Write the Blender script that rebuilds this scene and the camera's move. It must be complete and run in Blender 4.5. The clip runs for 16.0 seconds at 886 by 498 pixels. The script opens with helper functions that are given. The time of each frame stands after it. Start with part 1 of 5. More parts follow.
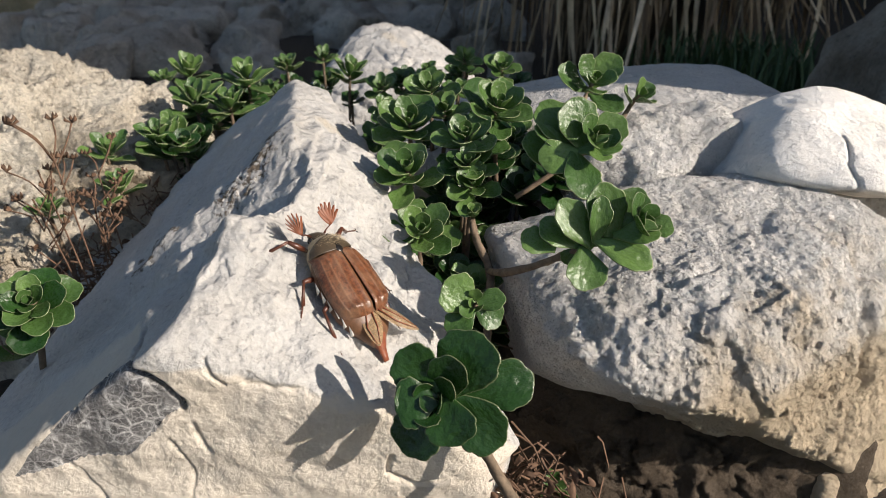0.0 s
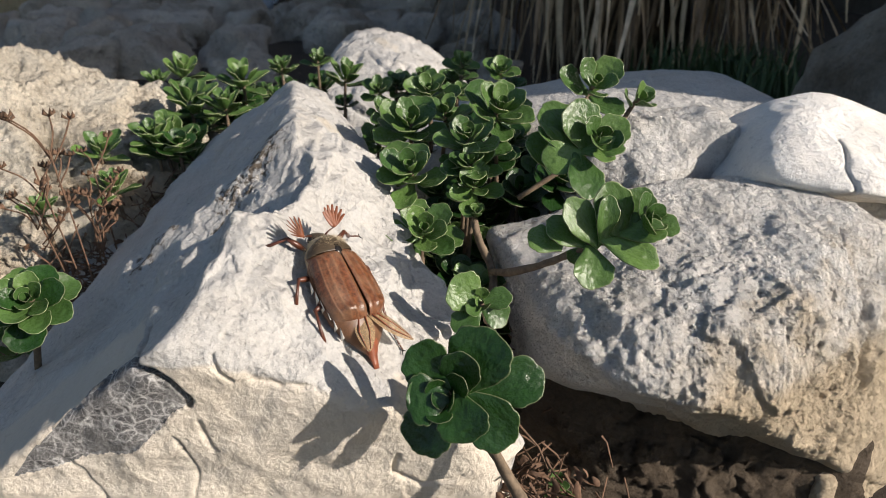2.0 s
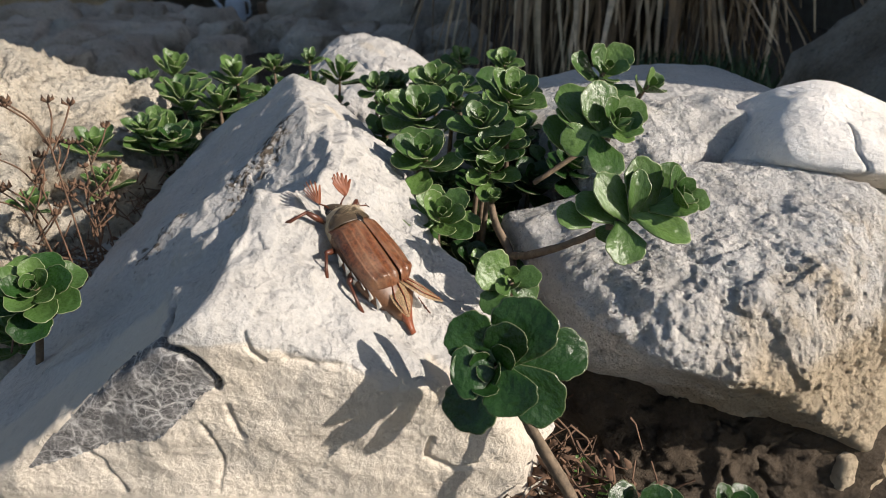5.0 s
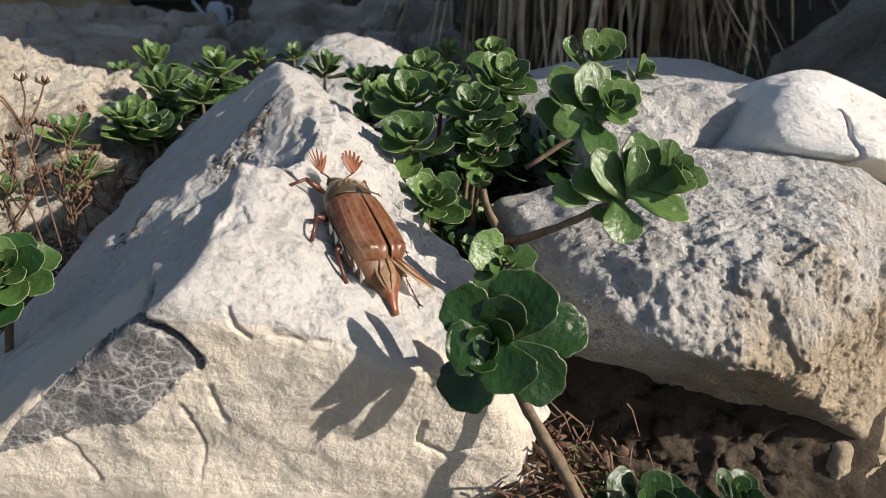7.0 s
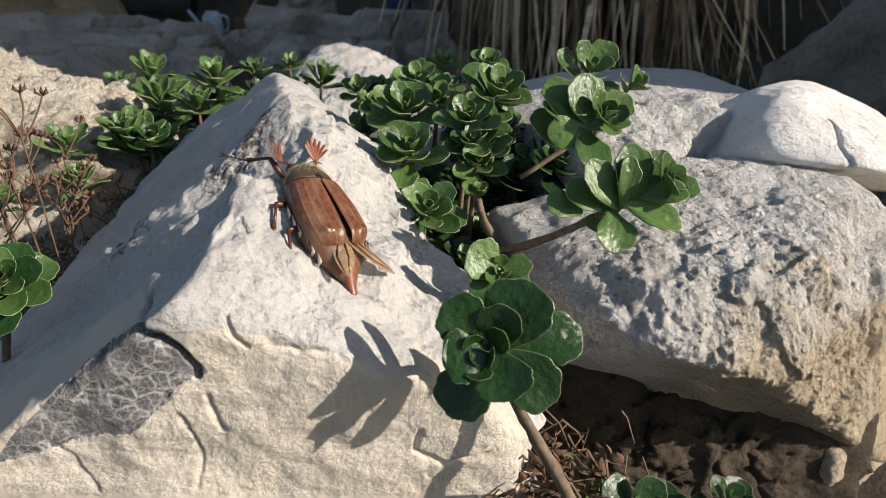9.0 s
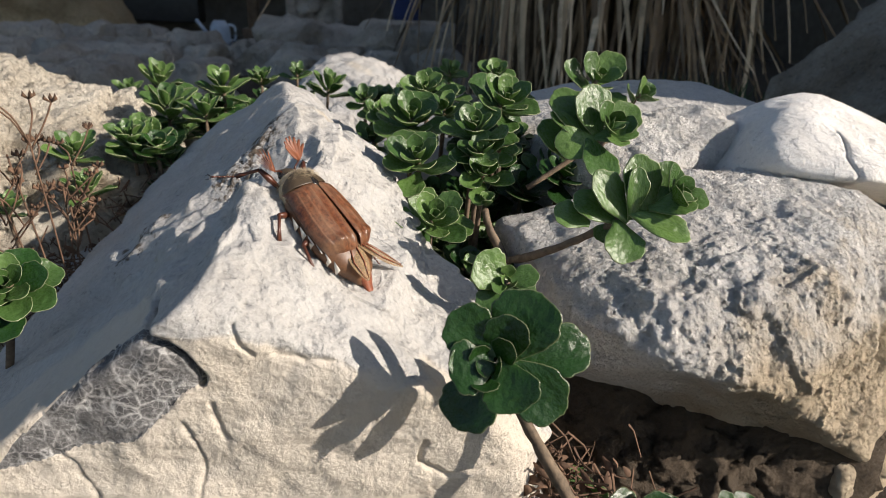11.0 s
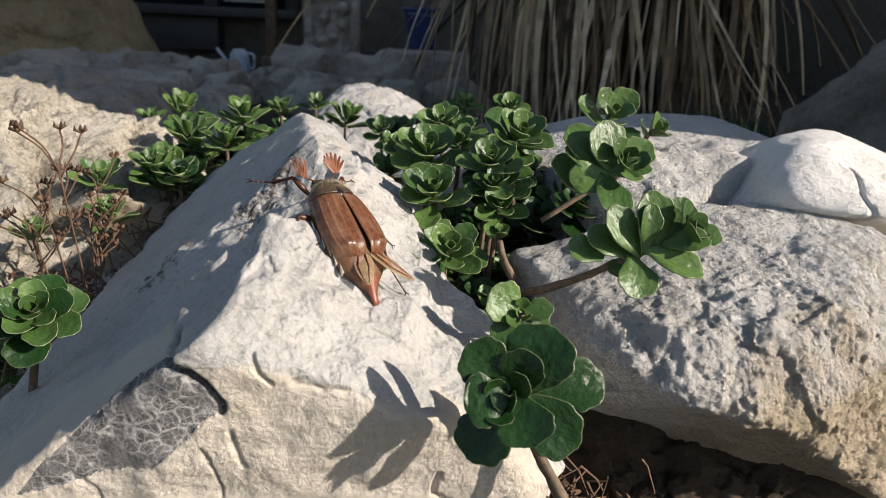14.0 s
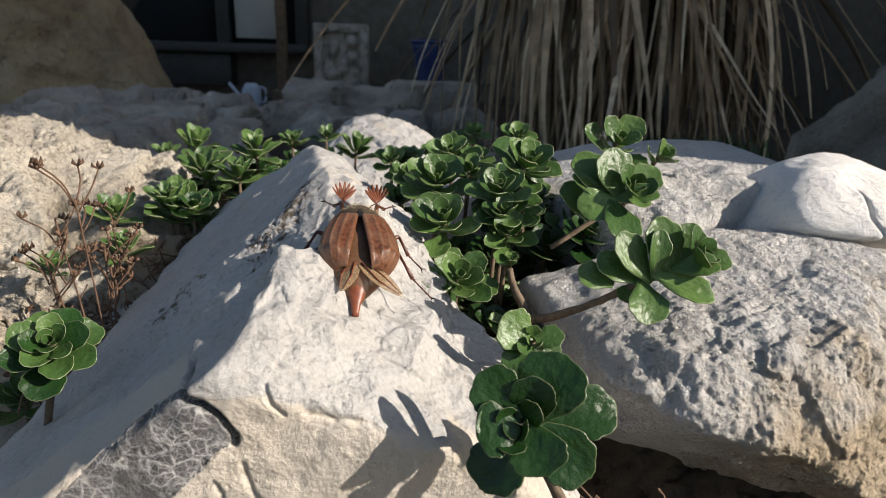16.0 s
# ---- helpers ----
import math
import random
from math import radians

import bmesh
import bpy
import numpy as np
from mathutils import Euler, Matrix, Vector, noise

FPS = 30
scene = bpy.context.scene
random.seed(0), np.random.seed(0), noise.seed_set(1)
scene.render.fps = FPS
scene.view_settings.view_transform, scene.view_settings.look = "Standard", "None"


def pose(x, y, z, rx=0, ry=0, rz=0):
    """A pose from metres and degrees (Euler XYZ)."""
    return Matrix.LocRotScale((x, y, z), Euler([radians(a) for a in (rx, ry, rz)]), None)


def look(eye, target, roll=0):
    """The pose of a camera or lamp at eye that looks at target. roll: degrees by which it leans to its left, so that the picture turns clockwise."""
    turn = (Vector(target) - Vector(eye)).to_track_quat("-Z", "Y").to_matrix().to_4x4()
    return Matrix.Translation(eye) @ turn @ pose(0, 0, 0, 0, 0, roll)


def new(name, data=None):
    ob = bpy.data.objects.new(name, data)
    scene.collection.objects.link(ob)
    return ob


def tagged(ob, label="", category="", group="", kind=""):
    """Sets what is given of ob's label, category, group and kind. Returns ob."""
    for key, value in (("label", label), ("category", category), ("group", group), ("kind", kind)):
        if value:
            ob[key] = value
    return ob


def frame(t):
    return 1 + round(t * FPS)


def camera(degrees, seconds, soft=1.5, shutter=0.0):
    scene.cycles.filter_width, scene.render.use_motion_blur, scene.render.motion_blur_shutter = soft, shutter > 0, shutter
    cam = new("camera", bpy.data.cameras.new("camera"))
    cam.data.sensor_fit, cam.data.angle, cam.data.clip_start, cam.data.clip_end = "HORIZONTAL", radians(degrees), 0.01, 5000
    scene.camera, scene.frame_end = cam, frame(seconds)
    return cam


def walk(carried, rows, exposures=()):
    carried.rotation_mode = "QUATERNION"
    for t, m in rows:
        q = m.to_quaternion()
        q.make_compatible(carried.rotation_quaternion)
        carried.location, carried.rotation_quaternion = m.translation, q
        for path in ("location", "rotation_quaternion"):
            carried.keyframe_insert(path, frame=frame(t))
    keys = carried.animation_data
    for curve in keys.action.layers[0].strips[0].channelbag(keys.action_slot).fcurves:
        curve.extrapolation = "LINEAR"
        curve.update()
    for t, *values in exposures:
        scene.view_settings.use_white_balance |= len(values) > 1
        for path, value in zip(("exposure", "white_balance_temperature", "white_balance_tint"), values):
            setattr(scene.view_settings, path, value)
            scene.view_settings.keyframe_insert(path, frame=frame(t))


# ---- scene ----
cam = camera(72.0, 16.0, soft=0.7)
cam.data.dof.use_dof = True
cam.data.dof.focus_distance, cam.data.dof.aperture_fstop = 0.118, 42.0
PATH = [
    (0.0, 0.00000, 0.00000, 0.20000, 64.00, -0.00, -0.00),
    (0.5, -0.00341, -0.00123, 0.19847, 64.28, -0.36, -0.26),
    (1.0, -0.00435, -0.00074, 0.19847, 64.53, -0.64, -0.63),
    (1.5, -0.00512, -0.00105, 0.19899, 64.62, -0.73, -0.82),
    (2.0, -0.00423, -0.00063, 0.19826, 64.73, -0.91, -1.11),
    (2.5, -0.00538, -0.00005, 0.19961, 64.78, -0.99, -1.34),
    (3.0, -0.00855, -0.00093, 0.20024, 64.93, -1.03, -1.51),
    (3.5, -0.00852, -0.00171, 0.19978, 65.14, -0.74, -2.00),
    (4.0, -0.01055, -0.00155, 0.19768, 65.38, -0.89, -2.48),
    (6.5, -0.01592, 0.00067, 0.18383, 66.95, -1.57, -4.94),
    (7.0, -0.01601, 0.00077, 0.18401, 67.00, -1.88, -5.12),
    (7.5, -0.01609, 0.00074, 0.18396, 67.07, -2.09, -5.32),
    (8.0, -0.01599, 0.00044, 0.18401, 67.24, -2.07, -5.58),
    (8.5, -0.01595, 0.00022, 0.18415, 67.48, -1.83, -5.67),
    (9.0, -0.01623, -0.00019, 0.18469, 67.77, -1.92, -5.56),
    (11.5, -0.01671, 0.00045, 0.18439, 68.80, -2.35, -4.97),
    (12.0, -0.01675, 0.00017, 0.18464, 68.91, -2.27, -4.75),
    (12.5, -0.01702, -0.00037, 0.18532, 69.19, -2.42, -4.41),
    (13.0, -0.01710, -0.00071, 0.18572, 69.76, -2.34, -4.11),
    (13.5, -0.01754, -0.00091, 0.18601, 70.44, -2.69, -3.89),
    (14.0, -0.01767, -0.00109, 0.18622, 71.06, -2.62, -3.74),
    (14.5, -0.01755, -0.00133, 0.18644, 71.72, -2.03, -3.69),
    (15.0, -0.01758, -0.00156, 0.18650, 72.49, -2.08, -3.45),
    (15.5, -0.01758, -0.00176, 0.18662, 73.06, -1.82, -3.27),
    (16.0, -0.01759, -0.00202, 0.18670, 73.65, -1.54, -3.03),
]
import itertools

walk(cam, [(t, pose(x, y, z, rx, ry, rz)) for t, x, y, z, rx, ry, rz in PATH])

# ---- light ----
SUN = Vector((0.815, -0.36, 0.455)).normalized()
scene.view_settings.exposure = 0.2
world = bpy.data.worlds.new("sky")
scene.world = world
world.use_nodes = True
wn = world.node_tree.nodes
sky = wn.new("ShaderNodeTexSky")
sky.sky_type, sky.sun_disc = "NISHITA", False
sky.sun_elevation = math.asin(SUN.z)
sky.sun_rotation = math.atan2(SUN.x, SUN.y)
wn["Background"].inputs["Strength"].default_value = 0.098
world.node_tree.links.new(sky.outputs["Color"], wn["Background"].inputs["Color"])
sun_data = bpy.data.lights.new("sun", "SUN")
sun_data.energy, sun_data.angle, sun_data.color = 5.7, radians(0.6), (1.0, 0.90, 0.80)
sun = new("sun", sun_data)
sun.matrix_world = look((3 * SUN.x, 3 * SUN.y, 3 * SUN.z), (0, 0, 0))


# ---- materials ----
def mat(name):
    m = bpy.data.materials.new(name)
    m.use_nodes = True
    return m, m.node_tree.nodes, m.node_tree.links, m.node_tree.nodes["Principled BSDF"]


def noise_node(n, l, scale, detail=6.0, rough=0.6, coords="Object", distortion=0.0):
    c = n.new("ShaderNodeTexCoord")
    t = n.new("ShaderNodeTexNoise")
    t.inputs["Scale"].default_value, t.inputs["Detail"].default_value = scale, detail
    t.inputs["Roughness"].default_value, t.inputs["Distortion"].default_value = rough, distortion
    l.new(c.outputs[coords], t.inputs["Vector"])
    return t.outputs["Fac"]


def ramp(n, l, fac, stops):
    r = n.new("ShaderNodeValToRGB")
    e = r.color_ramp.elements
    while len(e) < len(stops):
        e.new(0.5)
    for k, (p, c) in zip(e, stops):
        k.position, k.color = p, (*c, 1) if len(c) == 3 else (c[0], c[0], c[0], 1)
    l.new(fac, r.inputs["Fac"])
    return r.outputs["Color"]


def mix(n, l, fac, a, b, blend="MIX"):
    m = n.new("ShaderNodeMix")
    m.data_type, m.blend_type = "RGBA", blend
    for key, v in (("Factor", fac), ("A", a), ("B", b)):
        i = {"Factor": 0, "A": 6, "B": 7}[key]
        if isinstance(v, (int, float)):
            m.inputs[i].default_value = v
        elif isinstance(v, tuple):
            m.inputs[i].default_value = (*v, 1)
        else:
            l.new(v, m.inputs[i])
    return m.outputs[2]


def bump(n, l, bsdf, *heights):
    """Each height: (socket, strength, distance)."""
    last = None
    for socket, strength, distance in heights:
        b = n.new("ShaderNodeBump")
        b.inputs["Strength"].default_value, b.inputs["Distance"].default_value = strength, distance
        l.new(socket, b.inputs["Height"])
        if last:
            l.new(last, b.inputs["Normal"])
        last = b.outputs["Normal"]
    l.new(last, bsdf.inputs["Normal"])


def facet_node(n, l, scale, bend_scale, much):
    """Height of flaked facets with sharp creases, in cells of uneven outline."""
    c = n.new("ShaderNodeTexCoord")
    w = n.new("ShaderNodeTexNoise")
    w.inputs["Scale"].default_value, w.inputs["Detail"].default_value = bend_scale, 4
    l.new(c.outputs["Object"], w.inputs["Vector"])
    t = n.new("ShaderNodeTexVoronoi")
    t.inputs["Scale"].default_value = scale
    l.new(mix(n, l, much, c.outputs["Object"], w.outputs["Color"]), t.inputs["Vector"])
    return t.outputs["Distance"]


def stone(name, light, dark, warm, warm_low=0.52, speck=0.5, grain=0.35, rough=1.0, size=1.0, cream=(0.66, 0.575, 0.455), pores=0.38, crystal=False, facets=(0.8, 0.5), sand=1.0):
    """Weathered limestone: broad tone, cream or ochre staining, fine dark specks, pores and grain."""
    m, n, l, p = mat(name)
    broad = noise_node(n, l, 38 / size, 5, 0.55)
    base = ramp(n, l, broad, [(0.3, dark), (0.62, light)])
    stain = ramp(n, l, noise_node(n, l, 24 / size, 7, 0.62, distortion=0.6), [(warm_low, (0,)), (warm_low + 0.16, (1,))])
    base = mix(n, l, stain, base, warm)
    fine = noise_node(n, l, 1100 / size, 7, 0.75)
    specks = ramp(n, l, noise_node(n, l, 420 / size, 8, 0.75), [(pores - 0.05, (speck,)), (pores + 0.05, (1,))])
    base = mix(n, l, 1.0, base, specks, "MULTIPLY")
    grainy = ramp(n, l, fine, [(0.28, (1 - grain,)), (0.62, (1,))])
    base = mix(n, l, 1.0, base, grainy, "MULTIPLY")
    cool = ramp(n, l, noise_node(n, l, 75 / size, 6, 0.65, distortion=0.4), [(0.46, (0,)), (0.60, (0.3,))])
    base = mix(n, l, cool, base, tuple(0.86 * c for c in (light[0] * 0.97, light[1] * 1.02, light[2] * 1.09)))
    for mark, colour in (("dirt", (0.115, 0.088, 0.062)), ("rust", (0.36, 0.13, 0.04)), ("cream", cream)):
        a = n.new("ShaderNodeAttribute")
        a.attribute_name = mark
        much = a.outputs["Fac"]
        if mark == "dirt":
            much = mix(n, l, 1.0, much, ramp(n, l, noise_node(n, l, 480 / size, 6, 0.7), [(0.46, (0,)), (0.56, (1,))]), "MULTIPLY")
        base = mix(n, l, much, base, colour)
    if crystal:
        c = n.new("ShaderNodeTexCoord")
        warpn = n.new("ShaderNodeTexNoise")
        warpn.inputs["Scale"].default_value, warpn.inputs["Detail"].default_value = 330, 4
        l.new(c.outputs["Object"], warpn.inputs["Vector"])
        bent = mix(n, l, 0.0022, c.outputs["Object"], warpn.outputs["Color"])
        web = None
        for cells, wide in ((430, 0.12), (900, 0.10)):
            t = n.new("ShaderNodeTexVoronoi")
            t.feature = "DISTANCE_TO_EDGE"
            t.inputs["Scale"].default_value = cells
            l.new(bent, t.inputs["Vector"])
            line = ramp(n, l, t.outputs["Distance"], [(0.0, (0.9 if web is None else 0.5,)), (wide, (0,))])
            web = line if web is None else mix(n, l, 1.0, web, line, "LIGHTEN")
        web = mix(n, l, 1.0, web, ramp(n, l, noise_node(n, l, 150, 4), [(0.38, (0.12,)), (0.60, (1,))]), "MULTIPLY")
        dull = ramp(n, l, noise_node(n, l, 180, 6, 0.6), [(0.3, (0.085, 0.083, 0.085)), (0.7, (0.21, 0.205, 0.20))])
        a = n.new("ShaderNodeAttribute")
        a.attribute_name = "crystal"
        base = mix(n, l, ramp(n, l, a.outputs["Fac"], [(0.42, (0,)), (0.55, (1,))]), base, mix(n, l, web, dull, (0.56, 0.55, 0.53)))
    l.new(base, p.inputs["Base Color"])
    p.inputs["Roughness"].default_value = 0.85
    p.inputs["Specular IOR Level"].default_value = 0.25
    big, small = facet_node(n, l, 150 / size, 90 / size, 0.006 * size), facet_node(n, l, 520 / size, 260 / size, 0.0022 * size)
    if crystal:
        a = n.new("ShaderNodeAttribute")
        a.attribute_name = "cream"
        keep = ramp(n, l, a.outputs["Fac"], [(0.2, (1,)), (0.7, (0.15,))])
        big, small = (mix(n, l, keep, (0.45, 0.45, 0.45), h) for h in (big, small))
    flakes = ramp(n, l, noise_node(n, l, 90 / size, 8, 0.6), [(0.38, (0,)), (0.44, (0.45,)), (0.53, (0.55,)), (0.59, (1,))])
    bump(n, l, p, (noise_node(n, l, 210 / size, 9, 0.66), min(1, 0.7 * rough), 0.0010 * size * rough), (flakes, 0.4, 0.0006 * size * rough),
         (big, facets[0], 0.0035 * size), (small, facets[1], 0.0016 * size), (fine, 1.0, 0.0008 * size * rough * sand), (noise_node(n, l, 420 / size, 3, 0.5), 1.0, 0.0012 * size * (sand - 0.7)))
    return m


LIMESTONE = stone("pale_limestone", (0.60, 0.575, 0.535), (0.48, 0.464, 0.438), (0.57, 0.49, 0.37), 0.58, 0.62, 0.30, 0.5, cream=(0.65, 0.575, 0.47), crystal=True, facets=(0.30, 0.30), sand=1.25)
WHITE_STONE = stone("white_limestone", (0.90, 0.87, 0.82), (0.80, 0.77, 0.725), (0.70, 0.61, 0.47), 0.60, 0.70, 0.15, 0.8, facets=(0.2, 0.15))
ROUGH_STONE = stone("rough_limestone", (0.93, 0.89, 0.83), (0.78, 0.74, 0.685), (0.62, 0.49, 0.32), 0.59, 0.62, 0.18, 1.6, facets=(0.65, 0.65), sand=2.2, pores=0.36, cream=(0.66, 0.54, 0.385))
WARM_STONE = stone("cream_limestone", (0.80, 0.72, 0.59), (0.56, 0.49, 0.385), (0.60, 0.48, 0.33), 0.54, 0.35, 0.40, 1.2, 1.2, sand=1.8)
GREY_STONE = stone("grey_stone", (0.66, 0.60, 0.52), (0.36, 0.32, 0.27), (0.36, 0.29, 0.21), 0.55, 0.5, 0.35, 1.2, 5.0)
BOULDER_STONE = stone("dark_boulder_stone", (0.50, 0.45, 0.38), (0.25, 0.22, 0.18), (0.16, 0.12, 0.08), 0.5, 0.45, 0.4, 1.4, 2.2)


def soil_material():
    m, n, l, p = mat("dark_soil")
    l.new(ramp(n, l, noise_node(n, l, 300, 8, 0.7), [(0.3, (0.012, 0.009, 0.006)), (0.7, (0.07, 0.05, 0.033))]), p.inputs["Base Color"])
    p.inputs["Roughness"].default_value = 0.95
    bump(n, l, p, (noise_node(n, l, 260, 8, 0.7), 1.0, 0.003))
    return m


SOIL = soil_material()


def plain(name, colour, rough=0.7, scale=200, vary=0.3, depth=0.0004, metal=0.0):
    m, n, l, p = mat(name)
    f = noise_node(n, l, scale, 6, 0.65)
    dark = tuple(c * (1 - vary) for c in colour)
    lite = tuple(min(1, c * (1 + vary)) for c in colour)
    l.new(ramp(n, l, f, [(0.3, dark), (0.7, lite)]), p.inputs["Base Color"])
    p.inputs["Roughness"].default_value, p.inputs["Metallic"].default_value = rough, metal
    bump(n, l, p, (f, 0.4, depth))
    return m


def leaf_material(name, green, deep, rim):
    m, n, l, p = mat(name)
    info = n.new("ShaderNodeObjectInfo")
    tone = mix(n, l, info.outputs["Random"], deep, green)
    mott = ramp(n, l, noise_node(n, l, 5, 5, 0.6), [(0.3, (0.7,)), (0.75, (1.15,))])
    tone = mix(n, l, 1.0, tone, mott, "MULTIPLY")
    edge = n.new("ShaderNodeAttribute")
    edge.attribute_name = "edge"
    e = ramp(n, l, edge.outputs["Fac"], [(0.62, (0,)), (1.0, (0.6,))])
    tone = mix(n, l, e, tone, rim)
    l.new(tone, p.inputs["Base Color"])
    l.new(ramp(n, l, noise_node(n, l, 16, 5, 0.7), [(0.3, (0.20,)), (0.7, (0.38,))]), p.inputs["Roughness"])
    p.inputs["Specular IOR Level"].default_value = 0.5
    bump(n, l, p, (noise_node(n, l, 7, 3, 0.5), 0.12, 0.03), (noise_node(n, l, 55, 3, 0.6), 0.10, 0.008))
    tr = n.new("ShaderNodeBsdfTranslucent")
    l.new(mix(n, l, 0.5, tone, (0.22, 0.40, 0.05)), tr.inputs["Color"])
    mx = n.new("ShaderNodeMixShader")
    mx.inputs["Fac"].default_value = 0.24
    l.new(p.outputs[0], mx.inputs[1])
    l.new(tr.outputs[0], mx.inputs[2])
    l.new(mx.outputs[0], n["Material Output"].inputs["Surface"])
    return m


LEAF = leaf_material("succulent_leaf", (0.140, 0.240, 0.064), (0.056, 0.122, 0.032), (0.46, 0.48, 0.28))
DARK_LEAF = leaf_material("dark_succulent_leaf", (0.032, 0.090, 0.018), (0.017, 0.052, 0.012), (0.30, 0.31, 0.18))
STEM = plain("brown_stem", (0.15, 0.108, 0.070), 0.8, 500, 0.5, 0.0006)
DRY = plain("dry_brown_plant", (0.130, 0.074, 0.044), 0.85, 400, 0.5, 0.0004)


# ---- mesh helpers ----
def mesh_object(name, verts, faces, material, parent=None, label="", smooth=True):
    me = bpy.data.meshes.new(name)
    me.from_pydata([tuple(v) for v in verts], [], [tuple(f) for f in faces])
    if smooth:
        me.polygons.foreach_set("use_smooth", [True] * len(me.polygons))
    me.materials.append(material)
    me.update()
    ob = new(name, me)
    if parent:
        ob.parent = parent
    if label:
        tagged(ob, label)
    return ob


def part(name, bm, material, parent, label=""):
    me = bpy.data.meshes.new(name)
    bm.normal_update()
    bm.to_mesh(me)
    bm.free()
    me.polygons.foreach_set("use_smooth", [True] * len(me.polygons))
    me.materials.append(material)
    ob = new(name, me)
    ob.parent = parent
    if label:
        tagged(ob, label)
    return ob


def perlin(p, seed=0):
    """Gradient noise of an array of points, about -1 to 1."""
    i = np.floor(p).astype(np.int64)
    f = p - i
    u = f * f * f * (f * (f * 6 - 15) + 10)
    out = np.zeros(len(p))
    for cx in (0, 1):
        for cy in (0, 1):
            for cz in (0, 1):
                h = (i[:, 0] + cx) * 374761393 + (i[:, 1] + cy) * 668265263 + (i[:, 2] + cz) * 2147483647 + seed * 974634777
                h = (h ^ (h >> 13)) * 1274126177 & 0xFFFFFFFF
                h = h ^ (h >> 16)
                g = np.stack([(h & 255) / 127.5 - 1, (h >> 8 & 255) / 127.5 - 1, (h >> 16 & 255) / 127.5 - 1], 1)
                d = g[:, 0] * (f[:, 0] - cx) + g[:, 1] * (f[:, 1] - cy) + g[:, 2] * (f[:, 2] - cz)
                w = (u[:, 0] if cx else 1 - u[:, 0]) * (u[:, 1] if cy else 1 - u[:, 1]) * (u[:, 2] if cz else 1 - u[:, 2])
                out += w * d
    return out


def fractal(p, scale, octaves=4, gain=0.5, seed=0):
    out, amp = np.zeros(len(p)), 1.0
    for k in range(octaves):
        out += amp * perlin(p * scale * 2.03 ** k, seed + k)
        amp *= gain
    return out


BALLS = {}


def ball(level):
    if level not in BALLS:
        bm = bmesh.new()
        bmesh.ops.create_icosphere(bm, subdivisions=level, radius=1)
        bm.verts.ensure_lookup_table()
        BALLS[level] = (np.array([v.co[:] for v in bm.verts]), [[v.index for v in f.verts] for f in bm.faces])
        bm.free()
    return BALLS[level]


def smoothstep(a, b, x):
    t = np.clip((x - a) / (b - a), 0, 1)
    return t * t * (3 - 2 * t)


def rock(name, centre, planes, material, label, level=6, hard=26, warp=0.002, warp_scale=40.0, lumps=(), carve=None, face=(0, -0.4, 0.3), seed=0,
         category="rock", group="", slots=None):
    """A stone as the smoothed meeting of flat faces (normal, point), with warped edges, lumps (scale, height, octaves) and carved marks."""
    dirs, faces = ball(level)
    d = dirs + np.array(face)
    d /= np.linalg.norm(d, axis=1, keepdims=True)
    c = np.array(centre)
    flats = []
    for normal, point in planes:
        nn = np.array(normal) / np.linalg.norm(normal)
        flats.append((nn, max((np.array(point) - c) @ nn, 2e-3)))

    def radius(shift):
        total = np.zeros(len(d))
        for k, (nn, dist) in enumerate(flats):
            total += (np.maximum(d @ nn, 0) / np.maximum(dist + shift(k), 1e-3)) ** hard
        return total ** (-1 / hard)

    rough = c + d * radius(lambda k: 0.0)[:, None]
    r = radius(lambda k: warp * fractal(rough, warp_scale, 3 if level > 7 else 5, 0.55, seed + 7 * k))
    v = c + d * r[:, None]
    lift = np.zeros(len(d))
    for scale, height, octaves in lumps:
        lift += height * fractal(v, scale, octaves, 0.52, seed + 5)
    if carve:
        lift += carve(v, d)
    v = v + d * lift[:, None]
    ob = mesh_object(name, v, faces, material)
    if slots:
        slots(ob, v, d)
    return tagged(ob, label, category, group)


def groove(v, points, width, depth, axis_a, axis_b, seed=0, wobble=0.0012):
    """Depth of a crack that follows a broken line, seen in the plane of two axes."""
    q = np.stack([v @ np.array(axis_a), v @ np.array(axis_b)], 1)
    q = q + wobble * np.stack([fractal(v, 160, 3, 0.5, seed), fractal(v, 160, 3, 0.5, seed + 9)], 1)
    best = np.full(len(v), 1e9)
    for a, b in zip(points, points[1:]):
        a, b = np.array(a), np.array(b)
        t = np.clip(((q - a) @ (b - a)) / ((b - a) @ (b - a)), 0, 1)
        best = np.minimum(best, np.linalg.norm(q - a - t[:, None] * (b - a), axis=1))
    return -depth * np.exp(-(best / width) ** 2)


def pit(v, at, radius, depth):
    return -depth * np.exp(-(np.linalg.norm(v - np.array(at), axis=1) / radius) ** 2)


def tube(points, radii, sides=8, seed=0, rough=0.0):
    """A bmesh tube along points with its own radius at each."""
    rng = random.Random(seed)
    bm = bmesh.new()
    pts = [Vector(p) for p in points]
    rings = []
    for k, p in enumerate(pts):
        ahead = (pts[min(k + 1, len(pts) - 1)] - pts[max(k - 1, 0)]).normalized()
        q = ahead.to_track_quat("Z", "Y")
        rings.append([bm.verts.new(p + q @ Vector((math.cos(a) * radii[k] * (1 + rough * rng.uniform(-1, 1)), math.sin(a) * radii[k] * (1 + rough * rng.uniform(-1, 1)), 0)))
                      for a in (2 * math.pi * s / sides for s in range(sides))])
    for a, b in zip(rings, rings[1:]):
        for s in range(sides):
            bm.faces.new((a[s], a[(s + 1) % sides], b[(s + 1) % sides], b[s]))
    bm.faces.new(rings[0][::-1])
    bm.faces.new(rings[-1])
    return bm


